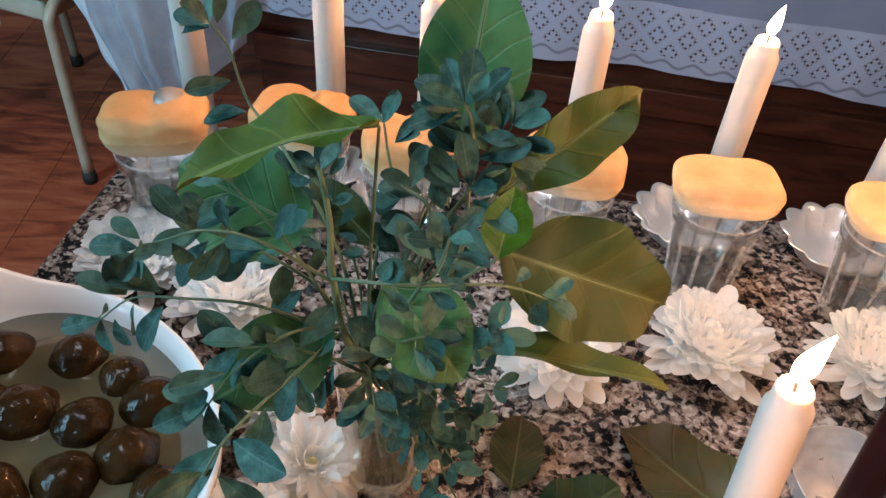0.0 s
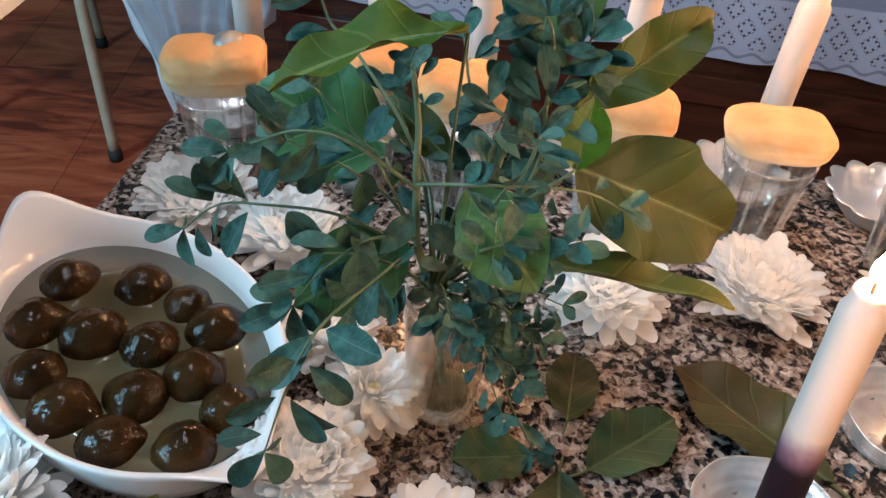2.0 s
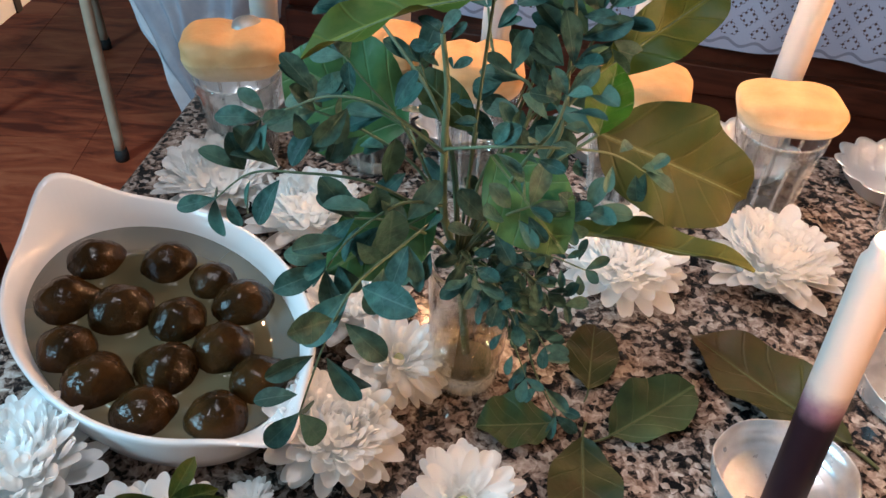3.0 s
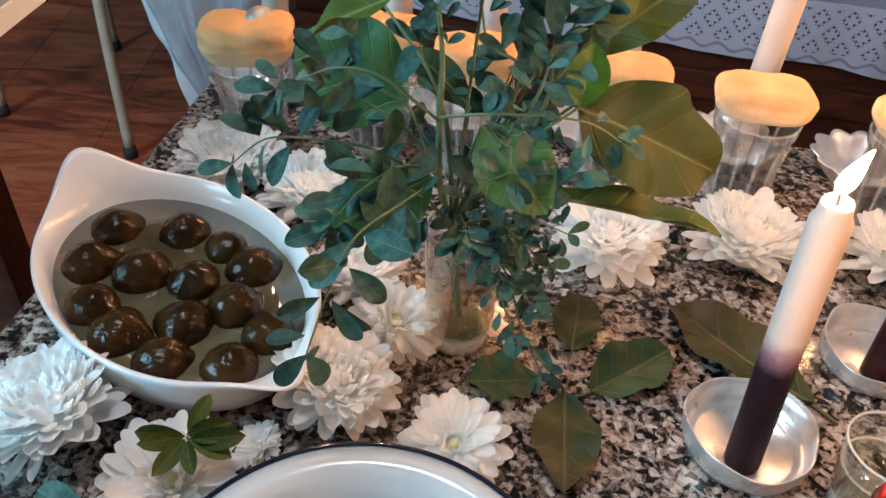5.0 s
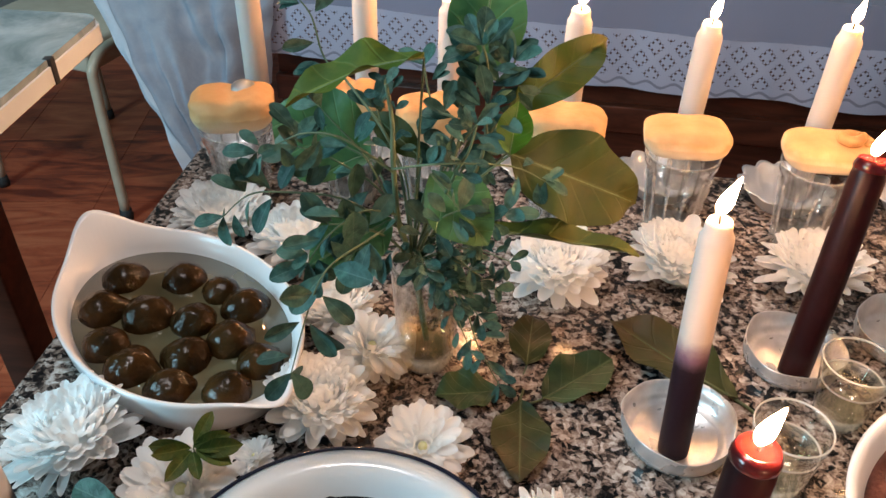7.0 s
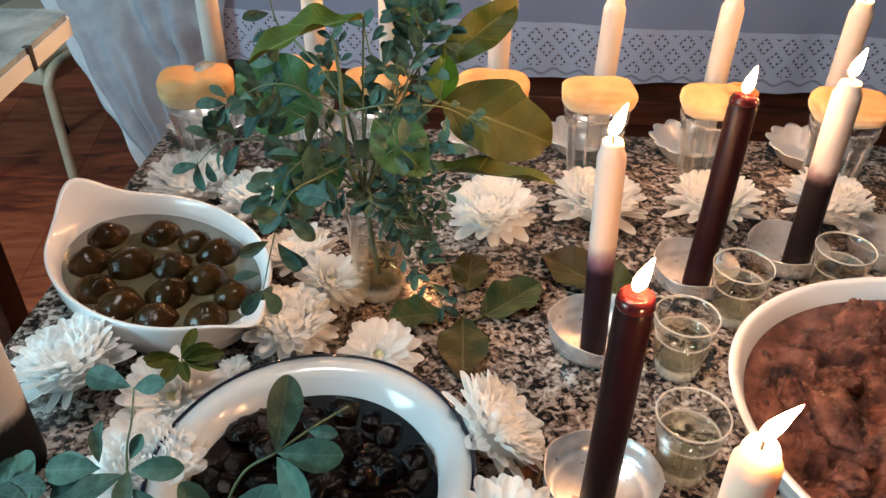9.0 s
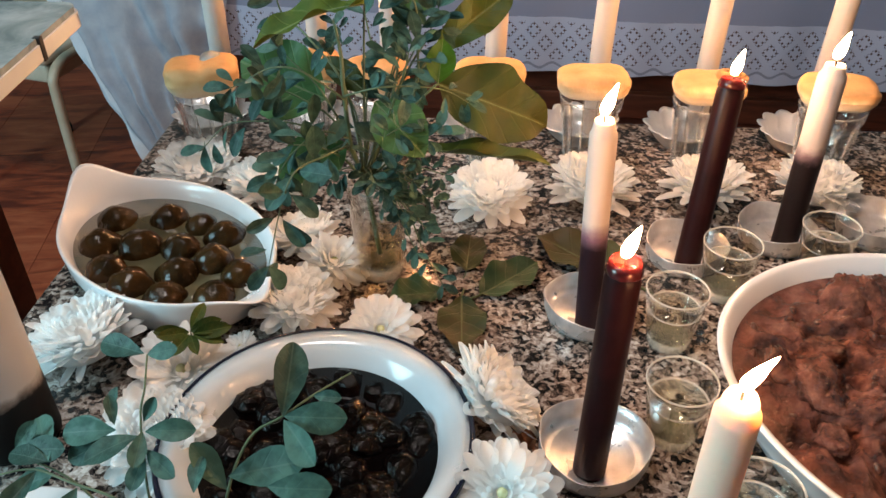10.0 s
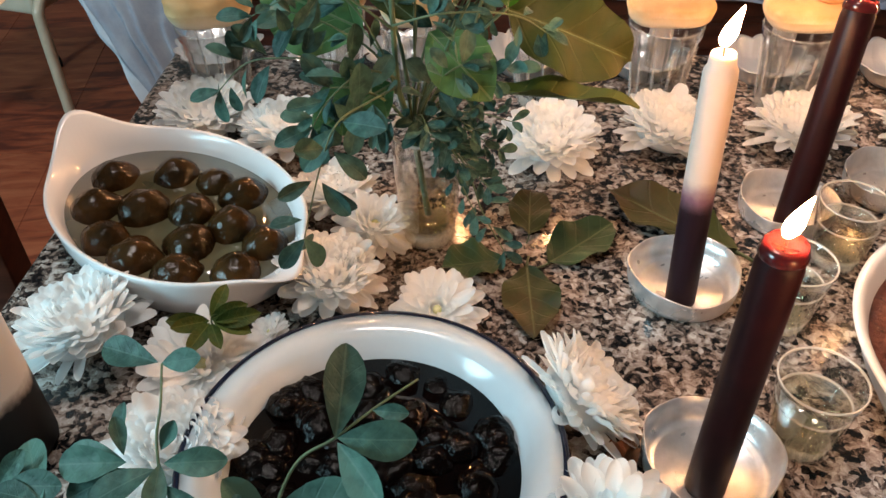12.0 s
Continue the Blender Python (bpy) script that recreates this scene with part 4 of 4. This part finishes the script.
    if full <= 0.5:
        part("flower_center", lathe([(0, h * 0.4), (r * 0.10, h * 0.55), (r * 0.09, h * 0.70), (r * 0.05, h * 0.77), (0, h * 0.78)], 16), FLOWER_EYE, f, "yellow-green flower center")
    return f


FLOWERS = [(-0.204, 0.449, 0.046, 0.8, 0, 0), (-0.131, 0.412, 0.043, 1, 8, 0), (-0.088, 0.318, 0.036, 0.8, 12, 10), (-0.062, 0.279, 0.031, 0.4, 18, -6), (-0.094, 0.224, 0.038, 1, 10, 8),
           (0.096, 0.377, 0.042, 1, 10, 0), (0.199, 0.380, 0.045, 1, 6, -5), (0.317, 0.367, 0.045, 0.9, 6, 0), (0.427, 0.356, 0.044, 1, 6, 4), (-0.251, 0.189, 0.045, 1, 14, 0),
           (-0.170, 0.150, 0.039, 0.3, 14, 6), (-0.180, 0.084, 0.040, 1, 12, -8), (-0.020, 0.186, 0.031, 0.4, 22, 8), (0.050, 0.094, 0.040, 0.9, -22, 38), (0.056, 0.012, 0.036, 0.5, 10, 24)]
for i, (x, y, r, full, tx, ty) in enumerate(FLOWERS):
    chrysanthemum(x, y, r, "dense white chrysanthemum head lying on granite" if full > 0.5 else "open white chrysanthemum with a yellow-green eye", 10 + i, (tx, ty), full, 0.004 if abs(ty) < 20 else 0.012)
chrysanthemum(-0.131, 0.183, 0.015, "tiny closed white chrysanthemum bud", 77, (20, 0), 0.3)

saucer = part("saucer", lathe([(0, 0.0005), (0.052, 0.0005), (0.064, 0.004), (0.085, 0.014), (0.0868, 0.016), (0.085, 0.0168), (0.063, 0.0075), (0.051, 0.004), (0, 0.004)], 64), CERAMIC, None)
saucer.matrix_world = pose(-0.252, -0.036, TW)
tagged(saucer, "plain white glazed saucer under the rue sprigs", "saucer")
cap = part("metal_cap", lathe([(0, 0), (0.0135, 0), (0.0140, 0.001), (0.0125, 0.006), (0.007, 0.0095), (0, 0.0105)], 32), GREY_METAL, None)
cap.matrix_world = pose(-0.183, 0.512, TW + 0.1165, 8, 0, 0) @ Matrix.Scale(0.85, 4)
tagged(cap, "small grey domed metal cap on a bread roll", "cap")

# ---------------- leaves ----------------
def leaf_bm(kind):
    """A leaf one unit long on x, with a folded, arched blade. kind: width, fold, arch, blunt tip, wave."""
    width, fold, arch, blunt, wave, nu, nv = kind
    bm = bmesh.new()
    rows = []
    for i in range(nu + 1):
        t = math.sin(0.5 * math.pi * i / nu) ** 1.1 if blunt > 1.2 else i / nu
        w = width * (math.sin(math.pi * t ** blunt) ** (0.75 if blunt < 1.2 else 0.56) if 0 < t < 1 else 0.02)
        row = []
        for k in range(-nv, nv + 1):
            s = k / nv
            z = fold * abs(s) * w - arch * t * t + wave * math.sin(t * 15 + (1 if s > 0 else 2.2)) * abs(s) * width
            row.append(bm.verts.new((t, s * w / 2, z)))
        rows.append(row)
    for a, b in zip(rows, rows[1:]):
        for k in range(2 * nv):
            bm.faces.new((a[k], b[k], b[k + 1], a[k + 1]))
    return bm


def midrib_bm(arch):
    """The raised rib along the middle of a leaf one unit long."""
    return tube([(t, 0, 0.001 - arch * t * t) for t in (0.0, 0.2, 0.4, 0.6, 0.8, 0.95)], 0.0085, 6, 0.3, None, 3)


def leaf_mesh(material, *kind):
    return mesh_of("leaf", leaf_bm(kind), material)


RUE_LEAVES = [leaf_mesh(LEAF_RUE, w, f, a, 1.55, 0.0, 9, 2) for w, f, a in ((0.48, 0.16, 0.12), (0.54, 0.08, 0.20), (0.43, 0.26, -0.08), (0.50, 0.18, 0.26))]


def aim(base, tip, normal):
    """The pose of a leaf from its foot, tip and the way its face looks, with the leaf's length as scale."""
    base, tip = Vector(base), Vector(tip)
    x = (tip - base).normalized()
    z = Vector(normal)
    z = (z - x * z.dot(x)).normalized()
    y = z.cross(x)
    m = Matrix((x, y, z)).transposed().to_4x4()
    return Matrix.Translation(base) @ m @ Matrix.Scale((tip - base).length, 4)


def leaf(mesh, parent, base, tip, normal, label=""):
    ob = new("leaf", mesh)
    ob.parent = parent
    ob.matrix_basis = aim(base, tip, normal)
    if label:
        ob["label"] = label
    return ob


VASE = (-0.017, 0.284)
vase = thing("glass_vase", pose(VASE[0], VASE[1], TW + 0.0005), "plain clear glass tumbler used as a vase", "vase")
part("glass_body", lathe([(0, 0), (0.0195, 0), (0.0215, 0.002), (0.0225, 0.02), (0.0255, 0.095), (0.0252, 0.0958), (0.0242, 0.095), (0.0212, 0.02), (0.0200, 0.012), (0, 0.011)], 56), GLASS, vase)
part("rim", lathe([(0.0240, 0.0945), (0.0256, 0.0948), (0.0259, 0.0962), (0.0249, 0.0972), (0.0239, 0.0962)], 48), GLASS_GLEAM, vase)
part("base", lathe([(0, 0.0008), (0.0186, 0.0008), (0.0206, 0.0030), (0.0208, 0.0085), (0.0190, 0.0102), (0, 0.0100)], 48), GLASS_GLEAM, vase)
part("water", lathe([(0, 0.0112), (0.0198, 0.0122), (0.0210, 0.02), (0.0218, 0.038), (0, 0.0378)], 48), FLAME_LIT_WATER, vase)

bouquet = thing("foliage_bouquet", Matrix(), "bunch of blue-green rue sprigs and large leaves in a glass", "bouquet")
rng = random.Random(21)


def sprig(parent, points, n, size, r=0.0009, spread=0.9, start=0.12, name="branch", up=(0, -0.55, 0.8), top=3):
    """A thin branch with pairs of small rounded leaves and a tuft at its end."""
    b = part(name, tube(points, r, 6, 0.45), STEM, parent)
    for k in range(n):
        t = start + (1 - start) * (k + 0.5) / n
        p, d = along(points, t)
        side = d.cross(Vector((rng.uniform(-0.4, 0.4), -1, rng.uniform(-0.2, 0.6)))).normalized()
        for s in (-1, 1):
            if rng.random() < 0.1:
                continue
            way = (d * rng.uniform(0.15, 0.9) + side * s * spread + Vector((rng.uniform(-0.4, 0.4), rng.uniform(-0.6, 0.3), rng.uniform(-0.5, 0.25)))).normalized()
            ln = size * rng.uniform(0.7, 1.2)
            foot = p + way * 0.004
            nrm = Vector(up) + Vector((rng.uniform(-0.6, 0.6), rng.uniform(-0.6, 0.6), rng.uniform(-0.5, 0.5)))
            leaf(RUE_LEAVES[rng.randrange(4)], b, foot, foot + way * ln, nrm)
            if rng.random() < 0.3:
                way2 = (way + Vector((rng.uniform(-0.8, 0.8), rng.uniform(-0.5, 0.3), rng.uniform(-0.5, 0.5)))).normalized()
                leaf(RUE_LEAVES[rng.randrange(4)], b, foot, foot + way2 * ln * 0.85, nrm)
    p, d = along(points, 1.0)
    for k in range(top):
        a = 2 * math.pi * k / max(top, 1) + rng.uniform(-0.4, 0.4)
        o = d.orthogonal().normalized()
        way = (d * 0.7 + (o * math.cos(a) + d.cross(o) * math.sin(a)) * 0.7).normalized()
        leaf(RUE_LEAVES[rng.randrange(4)], b, p, p + way * size * rng.uniform(0.8, 1.15), Vector(up) + Vector((rng.uniform(-0.5, 0.5), 0, 0)))
    return b


IN = (VASE[0], VASE[1], TW + 0.02)
MOUTH = (-0.026, 0.282, 0.845)
# the main stem with its thick knotty foot
sprig(bouquet, [IN, MOUTH, (-0.035, 0.273, 0.885), (-0.037, 0.258, 0.941), (-0.037, 0.260, 0.968), (-0.040, 0.262, 0.992)], 4, 0.011, 0.0026, start=0.62)
sprig(bouquet, [(-0.037, 0.258, 0.935), (-0.066, 0.255, 0.960), (-0.088, 0.257, 0.963), (-0.107, 0.262, 0.953), (-0.121, 0.265, 0.945)], 5, 0.019)
sprig(bouquet, [(-0.036, 0.274, 0.882), (-0.071, 0.265, 0.911), (-0.107, 0.262, 0.918), (-0.130, 0.265, 0.914), (-0.150, 0.270, 0.894)], 5, 0.023)
sprig(bouquet, [(-0.037, 0.257, 0.938), (-0.006, 0.240, 0.952), (0.035, 0.250, 0.944), (0.058, 0.260, 0.927)], 5, 0.015)
sprig(bouquet, [(-0.036, 0.272, 0.888), (-0.055, 0.230, 0.902), (-0.073, 0.190, 0.913), (-0.085, 0.180, 0.890), (-0.100, 0.182, 0.838)], 6, 0.027)
sprig(bouquet, [(-0.036, 0.270, 0.895), (-0.056, 0.245, 0.915), (-0.078, 0.232, 0.905), (-0.090, 0.225, 0.890)], 4, 0.023)
sprig(bouquet, [MOUTH, (0.005, 0.290, 0.942), (-0.012, 0.310, 0.953), (-0.018, 0.320, 0.978)], 2, 0.018, 0.0013, start=0.4)
sprig(bouquet, [MOUTH, (-0.036, 0.280, 0.932), (-0.066, 0.320, 0.963), (-0.085, 0.344, 0.972), (-0.091, 0.344, 1.000), (-0.098, 0.344, 1.012)], 4, 0.020, 0.0012, start=0.5)
sprig(bouquet, [MOUTH, (0.016, 0.280, 0.924), (0.022, 0.300, 0.958), (0.022, 0.306, 0.985), (0.018, 0.306, 0.998)], 5, 0.022, 0.0014, start=0.45, top=6)
sprig(bouquet, [MOUTH, (-0.002, 0.260, 0.925), (0.008, 0.240, 0.961), (0.012, 0.240, 0.978)], 5, 0.016, 0.0013, start=0.4)
sprig(bouquet, [(-0.035, 0.272, 0.89), (-0.055, 0.275, 0.935), (-0.075, 0.285, 0.955), (-0.085, 0.290, 0.965)], 4, 0.019)
sprig(bouquet, [MOUTH, (-0.010, 0.300, 0.900), (0.000, 0.310, 0.930), (0.006, 0.312, 0.950)], 4, 0.021)
sprig(bouquet, [MOUTH, (-0.030, 0.300, 0.900), (-0.045, 0.312, 0.935), (-0.050, 0.315, 0.950)], 3, 0.021)
for a, ln, dz in ((-150, 0.032, 0.014), (-40, 0.045, -0.012), (-25, 0.05, -0.03), (-80, 0.045, 0.028), (-15, 0.035, 0.02), (10, 0.04, -0.01)):
    e = Vector((MOUTH[0] + ln * math.cos(radians(a)), MOUTH[1] + ln * math.sin(radians(a)), MOUTH[2] + dz))
    m_ = (Vector(MOUTH) + e) / 2 + Vector((0, 0, 0.014))
    sprig(bouquet, [IN, MOUTH, m_, e], 4, 0.0145, 0.0009, start=0.5)
for pts, n, size in (([MOUTH, (-0.040, 0.262, 0.880), (-0.060, 0.250, 0.900), (-0.078, 0.245, 0.905)], 4, 0.024), ([MOUTH, (-0.020, 0.262, 0.880), (-0.008, 0.250, 0.905), (0.004, 0.246, 0.915)], 5, 0.020),
                     ([MOUTH, (0.000, 0.275, 0.875), (0.020, 0.262, 0.895), (0.034, 0.258, 0.905)], 4, 0.020), ([MOUTH, (-0.045, 0.285, 0.900), (-0.075, 0.288, 0.925), (-0.100, 0.290, 0.935)], 5, 0.023),
                     ([MOUTH, (-0.005, 0.290, 0.915), (0.012, 0.292, 0.945), (0.022, 0.290, 0.965)], 5, 0.022), ([MOUTH, (0.010, 0.300, 0.930), (0.030, 0.310, 0.960), (0.040, 0.312, 0.985)], 4, 0.022)):
    sprig(bouquet, pts, n, size, 0.0012, start=0.35)
# feathery sprigs spilling over the mouth of the glass
for e in ((0.012, 0.246, 0.868), (0.030, 0.252, 0.846), (0.004, 0.240, 0.842), (0.022, 0.244, 0.822), (0.040, 0.262, 0.862), (-0.006, 0.238, 0.862), (0.014, 0.240, 0.800)):
    m_ = (Vector(MOUTH) + Vector(e)) / 2 + Vector((0.002, 0, 0.012))
    sprig(bouquet, [MOUTH, m_, e], 5, 0.0125, 0.0008, start=0.3)
# sprig hanging out of the glass to the granite
sprig(bouquet, [MOUTH, (0.005, 0.262, 0.835), (0.020, 0.250, 0.795), (0.036, 0.244, 0.762)], 4, 0.016, 0.0009, start=0.35)

BIG = [  # mesh settings, foot, tip, face, label
    (LEAF_OLIVE, (0.56, 0.16, 0.14, 0.92, 0.11, 24, 6), (0.036, 0.290, 0.930), (0.138, 0.296, 0.885), (0.1, -0.8, 0.55), "large olive-gold leaf with pale veins"),
    (LEAF_DARK, (0.62, 0.10, 0.05, 0.95, 0.02, 14, 4), (0.018, 0.322, 0.966), (0.028, 0.347, 1.044), (-0.1, -0.95, 0.2), "large upright green leaf"),
    (LEAF_GOLD, (0.36, 0.24, 0.06, 1.08, 0.14, 24, 5), (0.035, 0.300, 0.954), (0.106, 0.340, 0.990), (0.2, -0.75, 0.6), "crinkled green and gold leaf"),
    (LEAF_YELLOW_GREEN, (0.34, 0.3, 0.34, 1.0, 0.14, 24, 4), (-0.018, 0.286, 0.998), (-0.104, 0.266, 1.000), (0.0, -0.12, 1.0), "arching yellow-green leaf"),
    (LEAF_DARK, (0.90, 0.10, 0.08, 1.0, 0.04, 14, 4), (-0.056, 0.328, 0.903), (-0.124, 0.338, 0.936), (-0.2, -0.8, 0.5), "broad dark green leaf"),
    (LEAF_GOLD, (0.18, 0.45, 0.03, 1.0, 0.12, 24, 4), (0.018, 0.278, 0.878), (0.126, 0.257, 0.874), (0.0, -0.05, 1.0), "long narrow olive leaf"),
    (LEAF_DARK, (0.75, 0.10, 0.10, 1.0, 0.03, 14, 4), (-0.014, 0.272, 0.925), (0.022, 0.236, 0.897), (0.1, -0.75, 0.6), "broad dark green leaf"),
    (LEAF_GREEN, (0.70, 0.12, 0.05, 1.0, 0.03, 14, 4), (0.036, 0.274, 0.938), (0.041, 0.284, 0.970), (0.1, -0.9, 0.4), "bright green leaf"),
    (LEAF_DARK, (0.70, 0.12, 0.10, 1.0, 0.03, 14, 4), (-0.040, 0.272, 0.890), (-0.090, 0.232, 0.885), (-0.1, -0.6, 0.75), "broad dark green leaf"),
    (LEAF_OLIVE, (0.45, 0.2, 0.12, 1.0, 0.03, 14, 4), (-0.020, 0.300, 0.920), (-0.055, 0.322, 0.945), (0.0, -0.7, 0.6), "olive-gold leaf"),
]
for material, kind, foot, tip, face, label in BIG:
    part("petiole", tube([MOUTH, tuple((a + b) / 2 + c for a, b, c in zip(MOUTH, foot, (0, 0, 0.012))), foot], 0.0010, 6, 0.8), STEM, bouquet)
    blade = leaf(mesh_of("leaf", leaf_bm(kind), material), bouquet, foot, tip, face, label)
    part("midrib", midrib_bm(kind[2]), STEM, blade, "pale raised midrib")

RIB = vary(mk("dull_leaf_rib", 0.6), (0.045, 0.070, 0.028), (0.075, 0.105, 0.045), 40)
# loose leaves lying on the granite
for foot, tip, material, width in (((0.036, 0.247), (-0.011, 0.241), LEAF_SHADE, 0.86), ((0.068, 0.238), (0.127, 0.276), LEAF_SHADE, 0.62), ((0.052, 0.236), (0.044, 0.162), LEAF_BROWN, 0.56),
                                   ((0.060, 0.272), (0.071, 0.327), LEAF_BROWN, 0.62), ((0.212, 0.236), (0.133, 0.318), LEAF_BROWN, 0.52)):
    ob = thing("loose_leaf", aim((*foot, TW + 0.0015), (*tip, TW + 0.002), (0, 0, 1)),
               "loose dull green leaf lying on the granite" if material is LEAF_SHADE else "loose brownish-green leaf lying on the granite", "leaf", "loose leaves")
    part("blade", leaf_bm((width, 0.16, -0.05, 1.0, 0.07, 18, 4)), material, ob)
    part("midrib", midrib_bm(-0.05), RIB, ob, "pale raised midrib")
    part("petiole", tube([(0.01, 0, 0.001), (-0.08, 0.01, 0.004), (-0.16, 0.03, 0.008)], 0.014, 6, 0.8), RIB, ob, "short leaf stalk")

# a dried curl of leaf beside the aluminium dish
DRY = vary(mk("dry_brown_leaf", 0.7), (0.10, 0.030, 0.010), (0.24, 0.085, 0.028), 60, bumps=0.5)
dry = new("dry_leaf", mesh_of("dry_leaf", leaf_bm((0.7, 0.5, -0.10, 1.0, 0.22, 16, 4)), DRY))
dry.matrix_world = aim((0.066, 0.054, TW + 0.003), (0.087, 0.068, TW + 0.007), (0, 0, 1))
tagged(dry, "small crumpled dry brown leaf lying on the granite", "leaf")

# sprigs in front, over the flowers and the plate
PLATE_LEAVES = [((-0.082, 0.041, 0.826), (-0.072, 0.073, 0.858)), ((-0.081, 0.041, 0.826), (-0.044, 0.031, 0.830)), ((-0.081, 0.039, 0.825), (-0.059, 0.003, 0.822)),
                ((-0.063, 0.053, 0.830), (-0.047, 0.046, 0.834)), ((-0.116, 0.019, 0.800), (-0.070, 0.011, 0.820)), ((-0.090, 0.001, 0.810), (-0.054, -0.010, 0.815)), ((-0.116, 0.009, 0.800), (-0.135, 0.021, 0.830))]
TALL_LEAVES = [((-0.164, 0.069, 0.860), (-0.194, 0.082, 0.862)), ((-0.162, 0.068, 0.860), (-0.144, 0.061, 0.870)), ((-0.163, 0.036, 0.835), (-0.154, 0.042, 0.850)), ((-0.161, 0.029, 0.834), (-0.133, 0.025, 0.838)),
               ((-0.163, 0.030, 0.833), (-0.164, 0.007, 0.830)), ((-0.165, 0.027, 0.833), (-0.193, 0.013, 0.835)), ((-0.180, 0.035, 0.835), (-0.185, 0.050, 0.845)), ((-0.178, 0.031, 0.835), (-0.213, 0.033, 0.835)),
               ((-0.182, 0.037, 0.828), (-0.216, 0.047, 0.824)), ((-0.181, 0.034, 0.826), (-0.208, 0.022, 0.822)), ((-0.186, 0.044, 0.828), (-0.185, 0.067, 0.834)), ((-0.130, -0.006, 0.818), (-0.129, 0.014, 0.828)),
               ((-0.161, 0.023, 0.825), (-0.144, 0.005, 0.820)), ((-0.162, 0.021, 0.823), (-0.167, 0.000, 0.820))]
LOW_LEAVES = [((-0.242, 0.035, 0.820), (-0.229, 0.042, 0.835)), ((-0.239, 0.035, 0.820), (-0.212, 0.024, 0.830)), ((-0.242, 0.014, 0.810), (-0.212, 0.012, 0.820))]
CROWN_LEAVES = [((-0.162, 0.156, 0.800), (-0.179, 0.142, 0.810)), ((-0.161, 0.157, 0.800), (-0.138, 0.158, 0.810)), ((-0.159, 0.155, 0.800), (-0.136, 0.145, 0.800)), ((-0.160, 0.153, 0.800), (-0.153, 0.134, 0.800)), ((-0.159, 0.156, 0.800), (-0.142, 0.152, 0.805)),
                ((-0.161, 0.155, 0.801), (-0.186, 0.152, 0.806)), ((-0.160, 0.157, 0.802), (-0.150, 0.172, 0.815)), ((-0.158, 0.154, 0.800), (-0.130, 0.151, 0.808)), ((-0.161, 0.154, 0.800), (-0.170, 0.131, 0.802))]


def cut_sprig(stem, leaves, label, meshes):
    """A cut sprig with its leaves."""
    t = thing("rue_sprig", Matrix(), label, "sprig", "cut sprigs")
    part("stem", tube(stem, 0.0010, 6, 0.6), STEM, t)
    for k, (foot, tip) in enumerate(leaves):
        leaf(meshes[k % len(meshes)], t, foot, tip, (rng.uniform(-0.5, 0.5), -0.5 + rng.uniform(-0.4, 0.4), 0.75))
    return t


cut_sprig([(-0.125, -0.020, 0.752), (-0.118, 0.012, 0.790), (-0.103, 0.035, 0.815), (-0.082, 0.042, 0.825), (-0.061, 0.055, 0.830), (-0.039, 0.069, 0.832)], PLATE_LEAVES, "green rue sprig lying across the enamel plate", RUE_LEAVES)
cut_sprig([(-0.150, -0.030, 0.752), (-0.162, 0.009, 0.800), (-0.165, 0.037, 0.835), (-0.162, 0.050, 0.850), (-0.162, 0.068, 0.860)], TALL_LEAVES, "upright green rue sprig over white flowers", RUE_LEAVES)
cut_sprig([(-0.150, -0.030, 0.752), (-0.190, 0.005, 0.800), (-0.215, 0.022, 0.812), (-0.245, 0.035, 0.815)], LOW_LEAVES, "green rue sprig lying beside white flowers", RUE_LEAVES)
OVER_LEAVES = [((-0.218, 0.022, 0.822), (-0.234, 0.056, 0.828)), ((-0.219, 0.022, 0.822), (-0.243, 0.030, 0.826)), ((-0.222, 0.014, 0.824), (-0.236, -0.012, 0.818)), ((-0.196, 0.001, 0.822), (-0.206, -0.024, 0.816))]
cut_sprig([(-0.128, -0.032, 0.756), (-0.150, -0.020, 0.800), (-0.169, -0.011, 0.822), (-0.198, 0.002, 0.825), (-0.223, 0.014, 0.825), (-0.242, 0.013, 0.824)], OVER_LEAVES, "thin arching green rue sprig over the white saucer", RUE_LEAVES)
cut_sprig([(-0.164, 0.168, 0.756), (-0.162, 0.162, 0.780), (-0.160, 0.155, 0.801)], CROWN_LEAVES, "short tuft of mossy leaves on a flower", [leaf_mesh(LEAF_GOLD, 0.42, 0.2, 0.15, 1.2, 0.0, 8, 2)])

herb = thing("herb_sprig", Matrix(), "thin green needle-leaved herb sprig beside the plate", "sprig", "cut sprigs")
HERB = [(-0.075, -0.052, 0.756), (-0.045, -0.034, 0.772), (-0.015, -0.024, 0.780), (0.012, -0.022, 0.776)]
part("stem", tube(HERB, 0.0012, 6, 0.6), STEM, herb)
NEEDLE = leaf_mesh(LEAF_YELLOW_GREEN, 0.13, 0.3, 0.05, 1.0, 0.0, 6, 1)
for k in range(26):
    p, d = along(HERB, 0.08 + 0.9 * k / 26)
    way = (d * 0.8 + Vector((rng.uniform(-0.7, 0.7), rng.uniform(-0.3, 0.9), rng.uniform(0.2, 0.9)))).normalized()
    leaf(NEEDLE, herb, p, p + way * rng.uniform(0.012, 0.020), (0, -0.5, 0.8))

# ---------------- floor tiles ----------------
S = 0.33
_tile = mesh_of("tile", boxm(-S / 2 + 0.001, S / 2 - 0.001, -S / 2 + 0.001, S / 2 - 0.001, -0.004, 0.0), TILE, False)
for i in range(14):
    for j in range(15):
        x, y = X0 + S * (i + 0.5), Y0 + S * (j + 0.5)
        if x + S / 2 > X1 or y + S / 2 > Y1 + 0.01:
            continue
        t = new("tile", _tile)
        t.parent = floor
        t.location = (x, y, 0.0)
